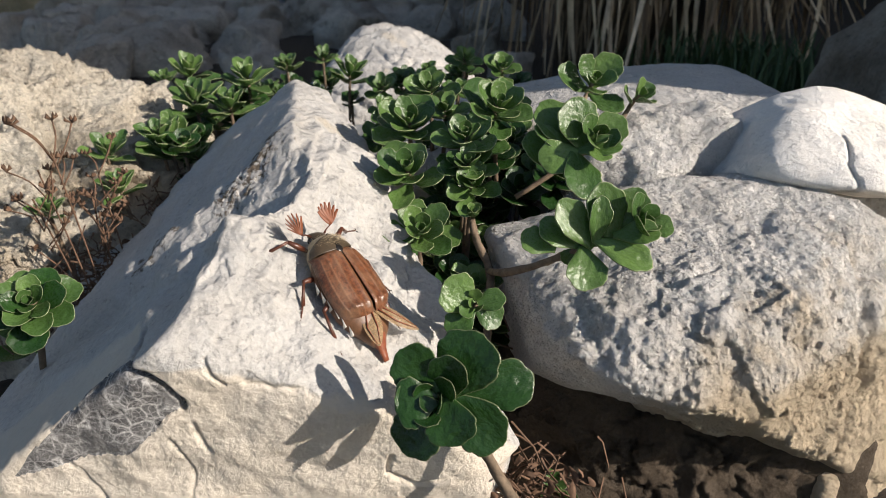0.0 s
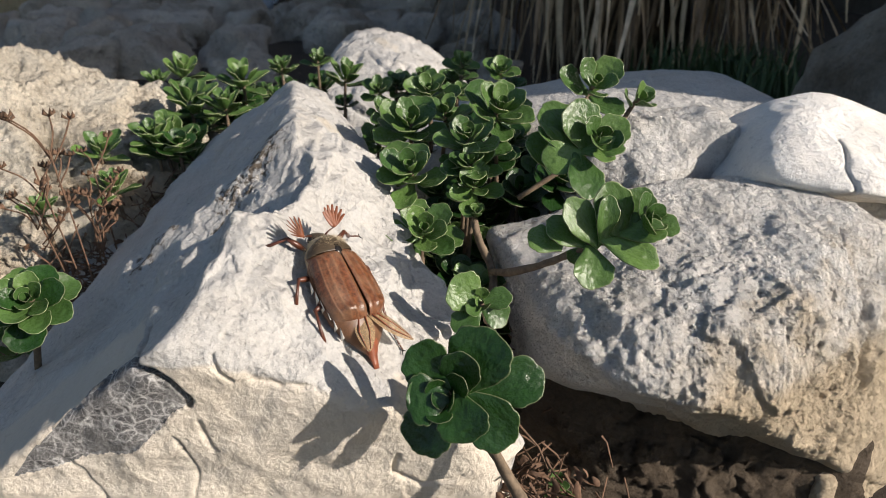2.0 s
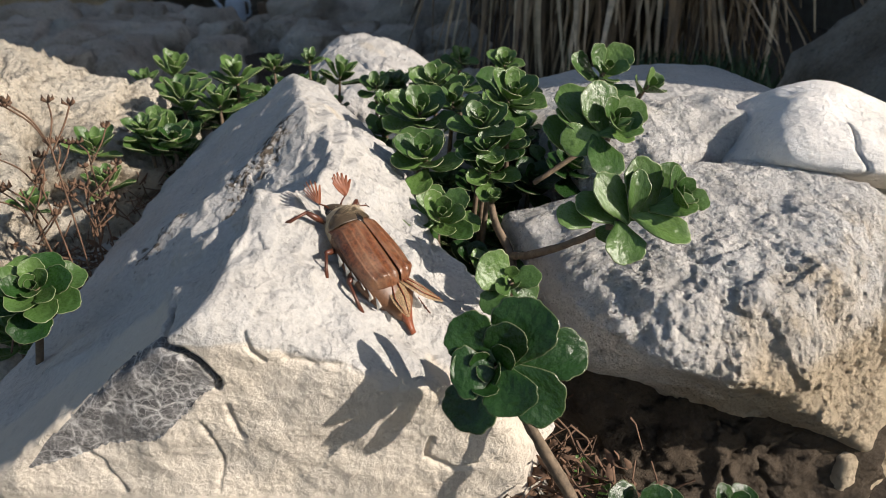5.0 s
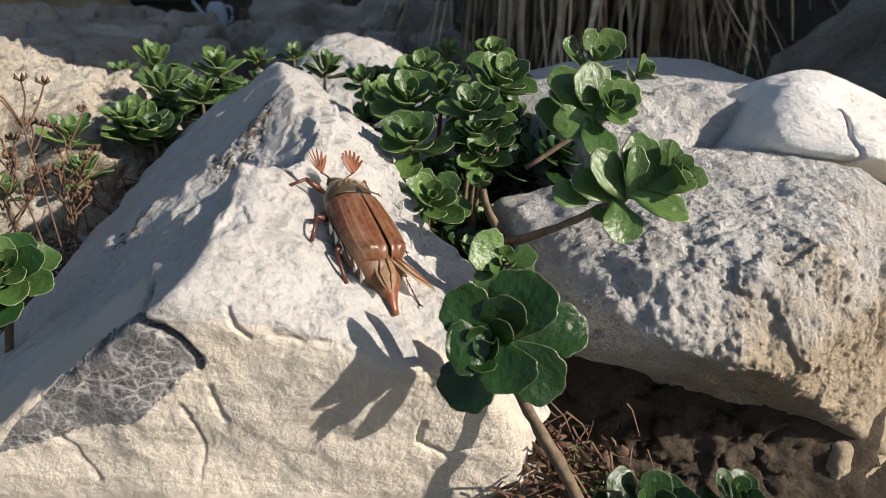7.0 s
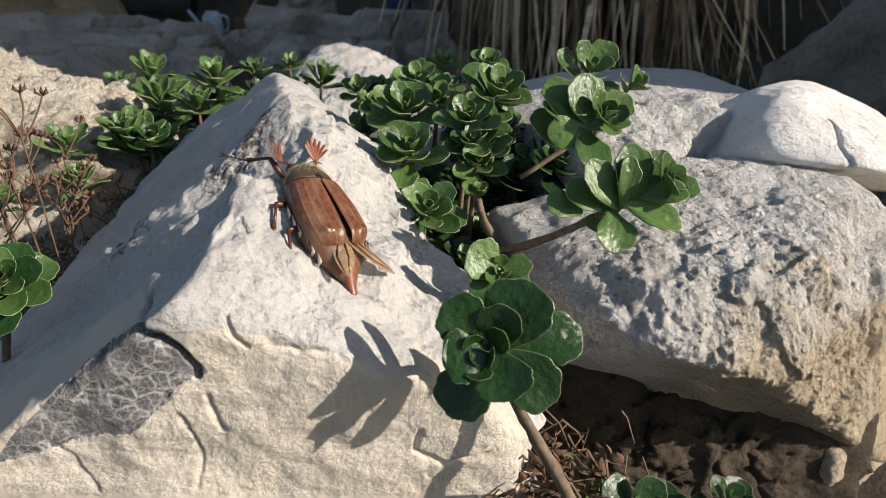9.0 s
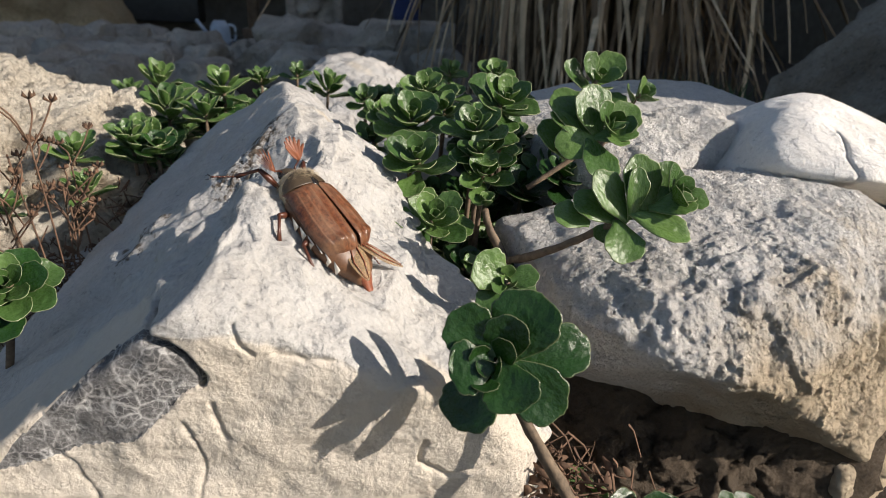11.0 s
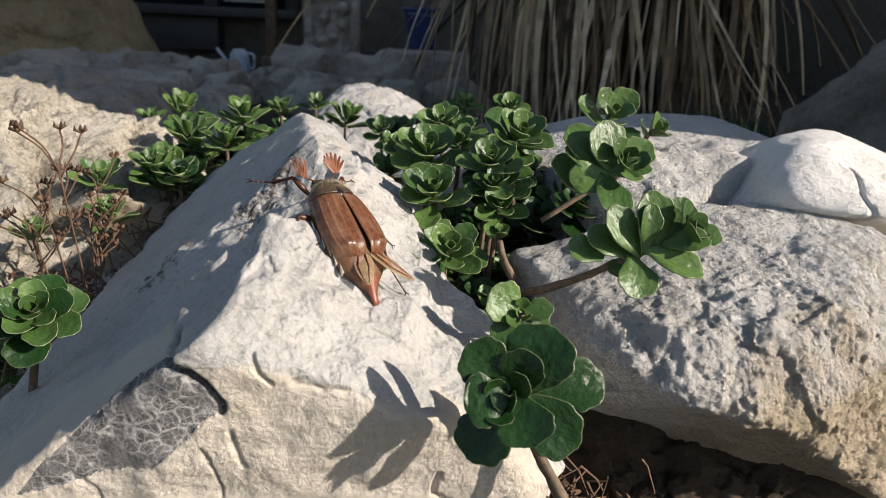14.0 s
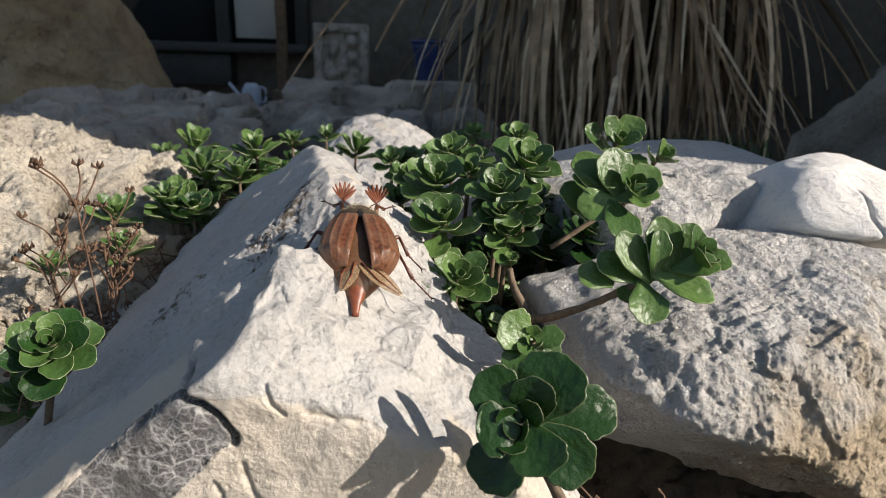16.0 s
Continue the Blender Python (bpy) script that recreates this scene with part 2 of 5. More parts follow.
def bend(points, steps=6):
    """Points of a smooth curve through the given ones."""
    p = [Vector(q) for q in points]
    p = [2 * p[0] - p[1]] + p + [2 * p[-1] - p[-2]]
    out = []
    for k in range(1, len(p) - 2):
        for s in range(steps):
            t = s / steps
            out.append(0.5 * ((2 * p[k]) + (p[k + 1] - p[k - 1]) * t + (2 * p[k - 1] - 5 * p[k] + 4 * p[k + 1] - p[k + 2]) * t * t
                              + (3 * p[k] - p[k - 1] - 3 * p[k + 1] + p[k + 2]) * t ** 3))
    return out + [p[-2]]


# ---- the ground ----
def make_ground():
    n = 220
    s = np.linspace(-1, 1, n)
    axis = np.sign(s) * np.abs(s) ** 3 * 30
    x, y = np.meshgrid(axis, axis + 0.15)
    p = np.stack([x.ravel(), y.ravel(), np.zeros(n * n)], 1)
    near = np.exp(-(p[:, 0] ** 2 + (p[:, 1] - 0.15) ** 2) / 0.5)
    hump = 1 / (1 + np.exp(np.minimum(60, ((p[:, 0] ** 2 + (p[:, 1] - 0.2) ** 2) ** 0.5 - 0.36) / 0.03)))
    p[:, 2] = 0.045 + 0.026 * hump + near * 0.010 * fractal(p, 30, 4, 0.5, 3)
    faces = [(j * n + i, j * n + i + 1, (j + 1) * n + i + 1, (j + 1) * n + i) for j in range(n - 1) for i in range(n - 1)]
    tagged(mesh_object("ground", p, faces, SOIL), "dark crumbly garden soil between the stones", "soil", kind="structure")


make_ground()


# ---- the large stones ----
def terrace(v, scale, step, height, seed):
    """Flat flakes with small broken edges, as in split limestone."""
    n = fractal(v, scale, 4, 0.5, seed) / step
    f = n - np.floor(n)
    return height * (np.floor(n) + smoothstep(0.47, 0.53, f))


def chips(v, cell, tilt, seed):
    """Broken hollows with sharp ridges between them, as stone flakes off: the lowest of many tilted bowls, one to a cell of a jittered grid."""
    q = v / cell + 0.30 * np.stack([fractal(v, 0.9 / cell, 2, 0.5, seed + s) for s in (1, 2, 3)], 1)
    i = np.floor(q).astype(np.int64)
    low = np.full(len(v), 1e9)
    for c in itertools.product((-1, 0, 1), repeat=3):
        k = i + np.array(c)
        h = k[:, 0] * 73856093 ^ k[:, 1] * 19349663 ^ k[:, 2] * 83492791 ^ seed * 2654435761
        h = (h ^ (h >> 15)) * 2246822519 & 0xFFFFFFFF
        h = (h ^ (h >> 13)) * 3266489917 & 0xFFFFFFFF
        r = np.stack([(h >> s & 255) / 255.0 for s in (0, 8, 16)], 1)
        g = np.stack([(h >> s & 255) / 127.5 - 1 for s in (4, 12, 20)], 1)
        off = q - k - r
        low = np.minimum(low, (off * off).sum(1) + 0.55 * (g * off).sum(1) + 0.35 * r[:, 1])
    return 1.5 * cell * tilt * (low - 0.28)


def inside(q, poly):
    """Which of the points q lie in a polygon."""
    hit = np.zeros(len(q), bool)
    for (ax, ay), (bx, by) in zip(poly, poly[1:] + poly[:1]):
        cross = (ay > q[:, 1]) != (by > q[:, 1])
        hit ^= cross & (q[:, 0] < (bx - ax) * (q[:, 1] - ay) / (by - ay + 1e-12) + ax)
    return hit


X, Y, Z = (1, 0, 0), (0, 1, 0), (0, 0, 1)
PATCH = [(-0.0730, 0.1190), (-0.0690, 0.1250), (-0.0583, 0.1345), (-0.0505, 0.1415), (-0.0479, 0.1394), (-0.0451, 0.1368), (-0.0432, 0.1333), (-0.0437, 0.1317), (-0.0462, 0.1302), (-0.0500, 0.1262), (-0.0539, 0.1226), (-0.0615, 0.1217)]


def patch_mask(v):
    q = np.stack([v[:, 0], v[:, 2]], 1) + 0.0006 * np.stack([fractal(v, 150, 3, 0.5, 71), fractal(v, 150, 3, 0.5, 72)], 1)
    return inside(q, PATCH) & ((v - np.array((-0.02, 0.0822, 0.126))) @ np.array((0.1, -0.985, -0.08)) > -0.0040)


def scoop(v, d):
    """The hollow flank below the ridge: a tilted face cut inwards above a slanting ledge."""
    nrm = np.array((-0.4346, -0.4796, 0.7623))
    height = (v - np.array((-0.0363, 0.1596, 0.1693))) @ nrm
    a, b = np.array((-0.0284, 0.1267)), np.array((-0.0389, 0.0965))
    side = (b - a) / np.linalg.norm(b - a)
    q = v[:, :2] - a + 0.0015 * np.stack([fractal(v, 70, 3, 0.55, 33), fractal(v, 70, 3, 0.55, 34)], 1)
    above = q[:, 1] * side[0] - q[:, 0] * side[1]
    weight = smoothstep(0.0, 0.0045, -above) * smoothstep(0.02, 0.3, d[:, 2]) * smoothstep(0.107, 0.124, v[:, 1])
    return -weight * np.maximum(height, 0) / np.maximum(d @ nrm, 0.35)


def carve_main(v, d):
    front = smoothstep(0.096, 0.088, v[:, 1])
    shelf = smoothstep(0.1, 0.5, d[:, 2]) * (1 - front)
    lee = smoothstep(0.05, -0.25, d[:, 0] + 0.15 * fractal(v, 30, 2, 0.5, 37)) * (1 - front)
    calm = (1 - 0.75 * front) * (1 - 0.4 * lee)
    cut = scoop(v, d)
    v = v + d * cut[:, None]
    out = calm * (chips(v, 0.015, 0.20, 40) + chips(v, 0.0058, 0.11, 41)) + 0.0003 * fractal(v, 60, 4, 0.6, 42)
    out += shelf * (1 - 0.7 * lee) * terrace(v + np.array((0.3, 0.1, 0.2)) * v[:, :1], 60, 0.55, 0.0005, 43)
    na, nc = np.array((0.504, -0.285, 0.816)), np.array((-0.58, -0.14, 0.80))
    edge = np.cross(na, nc)
    across = np.cross(edge, na) / np.linalg.norm(edge)
    across = across * np.sign(across[0])
    s = (v - np.array((-0.0325, 0.137, 0.159))) @ across + 0.003 * fractal(v, 45, 3, 0.5, 38)
    saw = s / 0.0048 + 0.5
    saw = saw - np.floor(saw)
    out += 0.0015 * (saw - smoothstep(0.90, 1.0, saw) - 0.4) * smoothstep(0.011, 0.006, np.abs(s - 0.003)) * smoothstep(-0.35, 0.2, fractal(v, 40, 2, 0.5, 39)) * (1 - front)
    out -= 0.0009 * calm * np.exp(-(fractal(v, 48, 4, 0.55, 45) / 0.02) ** 2) * smoothstep(0.0, 0.25, fractal(v, 22, 2, 0.5, 46))
    out += front * (0.00006 * fractal(v, 330, 4, 0.7, 48) + 0.0003 * fractal(v * np.array((0.5, 1, 1.6)), 55, 3, 0.5, 49))
    out += front * groove(v, [(-0.0380, 0.1412), (-0.0374, 0.1380), (-0.0360, 0.1366)], 0.00042, 0.0009, X, Z, 3)
    out += front * groove(v, [(-0.0325, 0.1368), (-0.0280, 0.1347), (-0.0230, 0.1335)], 0.00055, 0.0007, X, Z, 2)
    out += front * groove(v, [(-0.0468, 0.1253), (-0.0455, 0.1203), (-0.0453, 0.1143), (-0.046, 0.1097)], 0.00033, 0.0005, X, Z, 4)
    out += front * groove(v, [(-0.043, 0.1276), (-0.0405, 0.1212)], 0.0005, 0.0006, X, Z, 5)
    out += front * groove(v, [(-0.066, 0.1222), (-0.0624, 0.1185), (-0.0606, 0.1116)], 0.00039, 0.0005, X, Z, 6)
    out += front * groove(v, [(-0.0098, 0.1160), (-0.0105, 0.1120), (-0.0060, 0.1090), (0.0020, 0.1100)], 0.00044, 0.0012, X, Z, 7)
    left = smoothstep(0.1, -0.2, d[:, 0])
    out += left * groove(v, [(-0.047, 0.150), (-0.048, 0.138), (-0.050, 0.128)], 0.0050, 0.0009, X, Y, 8)
    out += left * smoothstep(0.05, 0.4, fractal(v, 420, 4, 0.65, 44)) * groove(v, [(-0.047, 0.150), (-0.049, 0.128)], 0.0050, 0.0010, X, Y, 9)
    out += groove(v, [(-0.0494, 0.170), (-0.0480, 0.160)], 0.0030, 0.0009, X, Y, 10)
    out += groove(v, [(-0.0345, 0.146), (-0.0325, 0.133), (-0.034, 0.120)], 0.0016, 0.0011, X, Y, 11)
    out += groove(v, [(-0.0640, 0.1120), (-0.0570, 0.1110), (-0.0500, 0.1050)], 0.0032, -0.0022, X, Y, 12, 0.003)
    out += pit(v, (-0.006, 0.128, 0.140), 0.020, 0.0045)
    out += pit(v, (-0.0372, 0.0832, 0.1431), 0.0007, 0.0009) + pit(v, (-0.0272, 0.0815, 0.1372), 0.0006, 0.0007)
    out += cut
    out -= 0.0004 * patch_mask(v)
    out += front * groove(v, [(-0.0510, 0.1408), (-0.0479, 0.1392), (-0.0451, 0.1366), (-0.0434, 0.1333), (-0.0438, 0.1318)], 0.00045, 0.0042, X, Z, 19, 0.0011)
    return out


def slots_main(ob, v, d):
    """Marks of dirt, rust, cream crust and a broken crystalline patch."""
    grain = fractal(v, 420, 4, 0.65, 44)
    near = np.zeros(len(v))
    for a, b, w in (((-0.0453, 0.1427), (-0.0518, 0.1384), 0.0042), ((-0.0438, 0.1495), (-0.0448, 0.1466), 0.0030), ((-0.0677, 0.1375), (-0.0735, 0.1335), 0.0030), ((-0.0516, 0.1313), (-0.0533, 0.1295), 0.0022)):
        near = np.maximum(near, -groove(v, [a, b], w, 1.0, X, Y, 30, 0.002))
    dirt = smoothstep(0.34, 0.58, near + 0.70 * grain) * smoothstep(0.0, 0.15, near) * 0.95 * smoothstep(0.093, 0.10, v[:, 1])
    ob.data.attributes.new("dirt", "FLOAT", "POINT").data.foreach_set("value", dirt.astype(np.float32))
    spot = np.exp(-(np.linalg.norm(v - np.array((-0.0088, 0.0862, 0.1056)), axis=1) / 0.0016) ** 2) * smoothstep(-0.1, 0.3, grain)
    ob.data.attributes.new("rust", "FLOAT", "POINT").data.foreach_set("value", spot.astype(np.float32))
    below = 0.1405 - 0.42 * np.maximum(0, v[:, 0] + 0.0385) + 0.0012 * fractal(v, 180, 4, 0.55, 46) - v[:, 2]
    cream = smoothstep(0.0, 0.0012, below) * smoothstep(0.0945, 0.0915, v[:, 1]) * (0.75 + 0.3 * fractal(v, 40, 3, 0.5, 47))
    ob.data.attributes.new("cream", "FLOAT", "POINT").data.foreach_set("value", np.clip(cream, 0, 1).astype(np.float32))
    ob.data.attributes.new("crystal", "FLOAT", "POINT").data.foreach_set("value", patch_mask(v).astype(np.float32))


def weathered(amount, scale, seed, flank=0.0):
    """Dark crust in patches of its own shape."""
    def slots(ob, v, d):
        n = amount * smoothstep(0.12, 0.42, fractal(v, scale, 5, 0.62, seed)) * smoothstep(-0.25, 0.15, fractal(v, 12, 2, 0.5, seed + 3))
        ob.data.attributes.new("dirt", "FLOAT", "POINT").data.foreach_set("value", n.astype(np.float32))
        if flank:
            c = smoothstep(flank + 0.004, flank - 0.012, v[:, 2] + 0.006 * fractal(v, 50, 4, 0.6, seed + 6)) * smoothstep(0.035, 0.055, v[:, 0])
            ob.data.attributes.new("cream", "FLOAT", "POINT").data.foreach_set("value", np.clip(c, 0, 1).astype(np.float32))
    return slots


rock("limestone_boulder", (-0.035, 0.135, 0.105), [
    ((0.504, -0.285, 0.816), (-0.0325, 0.137, 0.159)), ((0.5, 0.09, 0.86), (-0.0325, 0.137, 0.159)),
    ((-0.60, -0.125, 0.79), (-0.044, 0.078, 0.1448)), ((0.1, -0.985, -0.08), (-0.02, 0.0822, 0.126)),
    ((0.3, -0.75, 0.59), (-0.033, 0.0815, 0.1405)), ((0.93, 0.368, 0.12), (-0.0310, 0.1953, 0.153)), ((0.75, -0.62, 0.2), (0.0015, 0.0835, 0.117)),
    ((0.1, 0.95, 0.3), (-0.05, 0.218, 0.155)), ((-0.95, 0.1, 0.25), (-0.104, 0.125, 0.112)), ((0, 0, -1), (0, 0, 0.045)),
], LIMESTONE, "pale angular limestone boulder with a sharp ridge", level=8, hard=80, warp=0.0015, warp_scale=75, lumps=((38, 0.0005, 3),), carve=carve_main, face=(0.05, -0.62, 0.50), seed=1, slots=slots_main)


def carve_rough(v, d):
    nose = smoothstep(0.112, 0.098, v[:, 1]) * smoothstep(0.150, 0.142, v[:, 2])
    lines = v * np.array((0.22, 1.0, 1.0)) + 0.25 * v[:, :1] * np.array((0, 1, 0))
    out = (0.6 + 0.4 * nose) * chips(v, 0.012, 0.16, 50) + 0.00026 * fractal(lines, 330, 3, 0.6, 52)
    out += (0.55 + 0.45 * nose) * (0.0008 * fractal(v, 95, 6, 0.68, 55) - 0.0007 * np.abs(fractal(v, 170, 4, 0.6, 53))) + nose * terrace(v, 70, 0.5, 0.0010, 64)
    out -= 0.0007 * np.exp(-(fractal(v, 40, 4, 0.55, 56) / 0.014) ** 2) * smoothstep(0.0, 0.3, fractal(v, 25, 2, 0.5, 57))
    out += 0.00034 * fractal(v, 420, 4, 0.75, 58) - 0.0004 * np.abs(fractal(v, 300, 3, 0.6, 59)) * (0.4 + 0.6 * nose)
    out += pit(v, (0.0560, 0.0905, 0.1170), 0.0050, 0.0028)
    out += groove(v, [(0.030, 0.112), (0.047, 0.105), (0.056, 0.110)], 0.0004, 0.0007, X, Y, 13)
    side = smoothstep(0.128, 0.120, v[:, 1])
    out += side * groove(v, [(0.0890, 0.151), (0.0872, 0.144), (0.0868, 0.130), (0.0905, 0.115), (0.0860, 0.098)], 0.0011, 0.0030, X, Z, 16)
    out += side * groove(v, [(0.0905, 0.142), (0.0960, 0.140)], 0.0030, 0.0040, X, Z, 17)
    out += side * 0.0008 * fractal(v * np.array((1.6, 1.6, 0.8)), 120, 5, 0.65, 54)
    return out


rock("limestone_boulder", (0.066, 0.125, 0.105), [
    ((-0.218, -0.123, 0.967), (0.013, 0.135, 0.138)), ((-0.06, -0.20, 0.978), (0.0546, 0.1204, 0.1455)), ((0.22, -0.88, 0.42), (0.0318, 0.0893, 0.135)),
    ((0.48, -0.875, 0.06), (0.0745, 0.0962, 0.1198)), ((0.35, -0.5, 0.79), (0.0765, 0.1080, 0.1440)),
    ((-0.30, -0.58, -0.755), (0.0437, 0.0912, 0.1220)), ((-0.62, -0.66, -0.42), (0.0270, 0.0957, 0.1251)), ((-0.60, -0.45, 0.66), (0.0326, 0.0902, 0.1327)),  ((-0.94, -0.25, -0.2), (0.0105, 0.1327, 0.139)),
    ((0.50, 0.72, 0.48), (0.0850, 0.1385, 0.1510)), ((0.95, 0.2, 0.1), (0.145, 0.12, 0.12)), ((-0.1, 0.99, 0.1), (0.0531, 0.1455, 0.15)), ((0, 0, -1), (0, 0, 0.05)),
], ROUGH_STONE, "rough weathered limestone boulder with pitted warm flank", level=7, hard=26, warp=0.0018, warp_scale=50, lumps=((45, 0.0010, 3), (200, 0.0003, 4)), carve=carve_rough, face=(-0.12, -0.68, 0.50), seed=2, slots=weathered(0.35, 130, 95, 0.135))

rock("limestone_boulder", (0.104, 0.155, 0.148), [
    ((0.26, -0.36, 0.90), (0.0958, 0.1387, 0.1585)), ((0.02, 0.05, 0.99), (0.100, 0.158, 0.1675)), ((-0.56, -0.80, -0.20), (0.0812, 0.1364, 0.1520)), ((-0.10, -0.55, 0.83), (0.0850, 0.1350, 0.1545)),
    ((-0.80, 0.05, 0.60), (0.0790, 0.1500, 0.1570)), ((-0.45, 0.10, 0.89), (0.0870, 0.1580, 0.1640)), ((0.60, -0.25, 0.76), (0.1150, 0.150, 0.1640)), ((0.95, -0.1, 0.3), (0.1400, 0.150, 0.150)),
    ((0.1, 0.98, 0.2), (0.1, 0.180, 0.14)), ((0.35, -0.93, 0.1), (0.0960, 0.1265, 0.151)), ((-0.1, -0.30, -0.95), (0.0930, 0.1290, 0.1512)),
], WHITE_STONE, "smooth rounded limestone boulder behind a deep crack", level=6, hard=11, warp=0.0010, warp_scale=60, lumps=((50, 0.0006, 3), (260, 0.0002, 3)),
    carve=lambda v, d: groove(v, [(0.0962, 0.1590), (0.0945, 0.1545), (0.0950, 0.1490)], 0.0005, 0.0018, X, Z, 15) + chips(v, 0.012, 0.06, 16), seed=3)

rock("limestone_boulder", (0.058, 0.163, 0.12), [
    ((-0.1, -0.35, 0.93), (0.06, 0.153, 0.153)), ((0.5, -0.85, 0.1), (0.0615, 0.1495, 0.15)), ((-0.9, -0.3, 0.3), (0.036, 0.152, 0.148)),
    ((0.9, 0.1, 0.4), (0.083, 0.163, 0.157)), ((0, 0.95, 0.3), (0.06, 0.182, 0.15)), ((0, 0, -1), (0, 0, 0.05)), ((-0.3, -0.9, 0.2), (0.05, 0.1465, 0.148)),
], ROUGH_STONE, "knobbly grey limestone lump wedged against a slab", level=6, hard=14, warp=0.003, warp_scale=70, lumps=((80, 0.0016, 4),), carve=carve_rough, seed=14)

rock("limestone_slab", (0.080, 0.212, 0.12), [
    ((-0.02, -0.10, 0.99), (0.08, 0.2, 0.1612)), ((-0.1, -0.93, 0.35), (0.06, 0.180, 0.150)), ((-0.30, -0.1, 0.95), (0.048, 0.200, 0.1585)),
    ((0.1, 0.98, 0.2), (0.08, 0.235, 0.14)), ((0.75, 0.1, 0.65), (0.110, 0.205, 0.159)), ((0, 0, -1), (0, 0, 0.05)),
], LIMESTONE, "flat pale limestone slab lying in shade", level=6, hard=18, warp=0.0015, lumps=((50, 0.0006, 3), (260, 0.0003, 3)), seed=4)


def carve_cream(v, d):
    hollow = smoothstep(0.22, 0.45, fractal(v, 46, 3, 0.5, 61))
    out = chips(v, 0.026, 0.30, 60) + chips(v, 0.010, 0.26, 58) + 0.0016 * fractal(v, 120, 4, 0.6, 65)
    return out - 0.008 * hollow - 0.0030 * smoothstep(0.18, 0.40, fractal(v, 120, 3, 0.5, 62)) - 0.0030 * np.exp(-(fractal(v, 34, 4, 0.55, 64) / 0.04) ** 2)


rock("cream_rock", (-0.165, 0.235, 0.1), [
    ((0.2, -0.45, 0.87), (-0.145, 0.232, 0.1430)), ((0.3, -0.85, 0.45), (-0.14, 0.190, 0.122)), ((0.9, 0.1, 0.3), (-0.106, 0.235, 0.145)),
    ((0, 0.95, 0.3), (-0.15, 0.285, 0.145)), ((-1, 0, 0), (-0.26, 0.23, 0.1)), ((0, 0, -1), (0, 0, 0.05)), ((0.25, 0.1, 0.96), (-0.16, 0.25, 0.157)),
], WARM_STONE, "cream lumpy rock with holes and lichen crust", level=7, hard=14, warp=0.006, lumps=((70, 0.0014, 4), (260, 0.0007, 4)), carve=carve_cream, seed=5, slots=weathered(0.6, 70, 91))

rock("white_rock", (-0.03, 0.43, 0.09), [
    ((-0.20, -0.35, 0.92), (-0.05, 0.415, 0.134)), ((0.22, -0.25, 0.94), (-0.02, 0.42, 0.135)), ((0, -0.95, 0.3), (-0.03, 0.385, 0.118)),
    ((-0.75, 0, 0.65), (-0.080, 0.42, 0.130)), ((0.7, 0, 0.7), (0.014, 0.42, 0.126)), ((0, 1, 0), (0, 0.48, 0.1)), ((0, 0, -1), (0, 0, 0.04)),
], LIMESTONE, "small sunlit whitish rock behind the plants", level=6, hard=14, warp=0.002, warp_scale=25, lumps=((30, 0.0012, 4),), carve=lambda v, d: terrace(v, 22, 0.5, 0.0014, 63) - 0.002 * np.exp(-(fractal(v, 24, 4, 0.55, 67) / 0.05) ** 2), seed=6, slots=weathered(0.25, 40, 97))

# Its front runs on out of view, set by where its shadow ends.
rock("grey_boulder", (0.30, 0.25, 0.13), [
    ((-0.74, -0.05, 0.67), (0.266, 0.25, 0.168)), ((0.1, -0.95, 0.1), (0.266, 0.116, 0.2)), ((-0.1, 0, 0.99), (0.30, 0.25, 0.35)),
    ((0.9, 0, 0.4), (0.44, 0.27, 0.2)), ((-0.1, 1, 0.2), (0.2, 0.40, 0.15)), ((-0.97, -0.1, 0.1), (0.242, 0.26, 0.1)), ((0, 0, -1), (0, 0, 0.03)),
], BOULDER_STONE, "large grey boulder standing in shade", level=6, hard=16, warp=0.004, warp_scale=14, lumps=((20, 0.003, 4), (90, 0.0015, 5)), carve=lambda v, d: chips(v, 0.05, 0.26, 17) + chips(v, 0.016, 0.30, 18), seed=7)

# Added as the boulder's shaded underside: earthy brown, darkened further for the shade.
SHADE_BROWN_STONE = stone("shade_brown_stone", (0.15, 0.115, 0.082), (0.08, 0.06, 0.042), (0.12, 0.09, 0.06), 0.5, 0.5, 0.4, 1.6)
rock("shade_brown_stone", (0.066, 0.126, 0.080), [
    ((-0.25, -0.80, 0.54), (0.052, 0.1030, 0.098)), ((-0.72, -0.65, 0.25), (0.036, 0.1080, 0.103)), ((-0.05, -0.95, 0.30), (0.072, 0.1055, 0.085)), ((0, 0, 1), (0.06, 0.11, 0.116)),
    ((1, 0, 0), (0.100, 0.11, 0.08)), ((0, 1, 0), (0.06, 0.140, 0.08)), ((0, 0, -1), (0, 0, 0.06)),
], SHADE_BROWN_STONE, "brown stone added for the shaded underside of the boulder, darkened for that shade", level=6, hard=16, warp=0.003, warp_scale=50, lumps=((80, 0.0015, 4),), carve=lambda v, d: terrace(v, 70, 0.4, 0.0012, 66) + chips(v, 0.010, 0.25, 68) - 0.002 * np.exp(-(fractal(v, 45, 4, 0.55, 69) / 0.04) ** 2), seed=8)

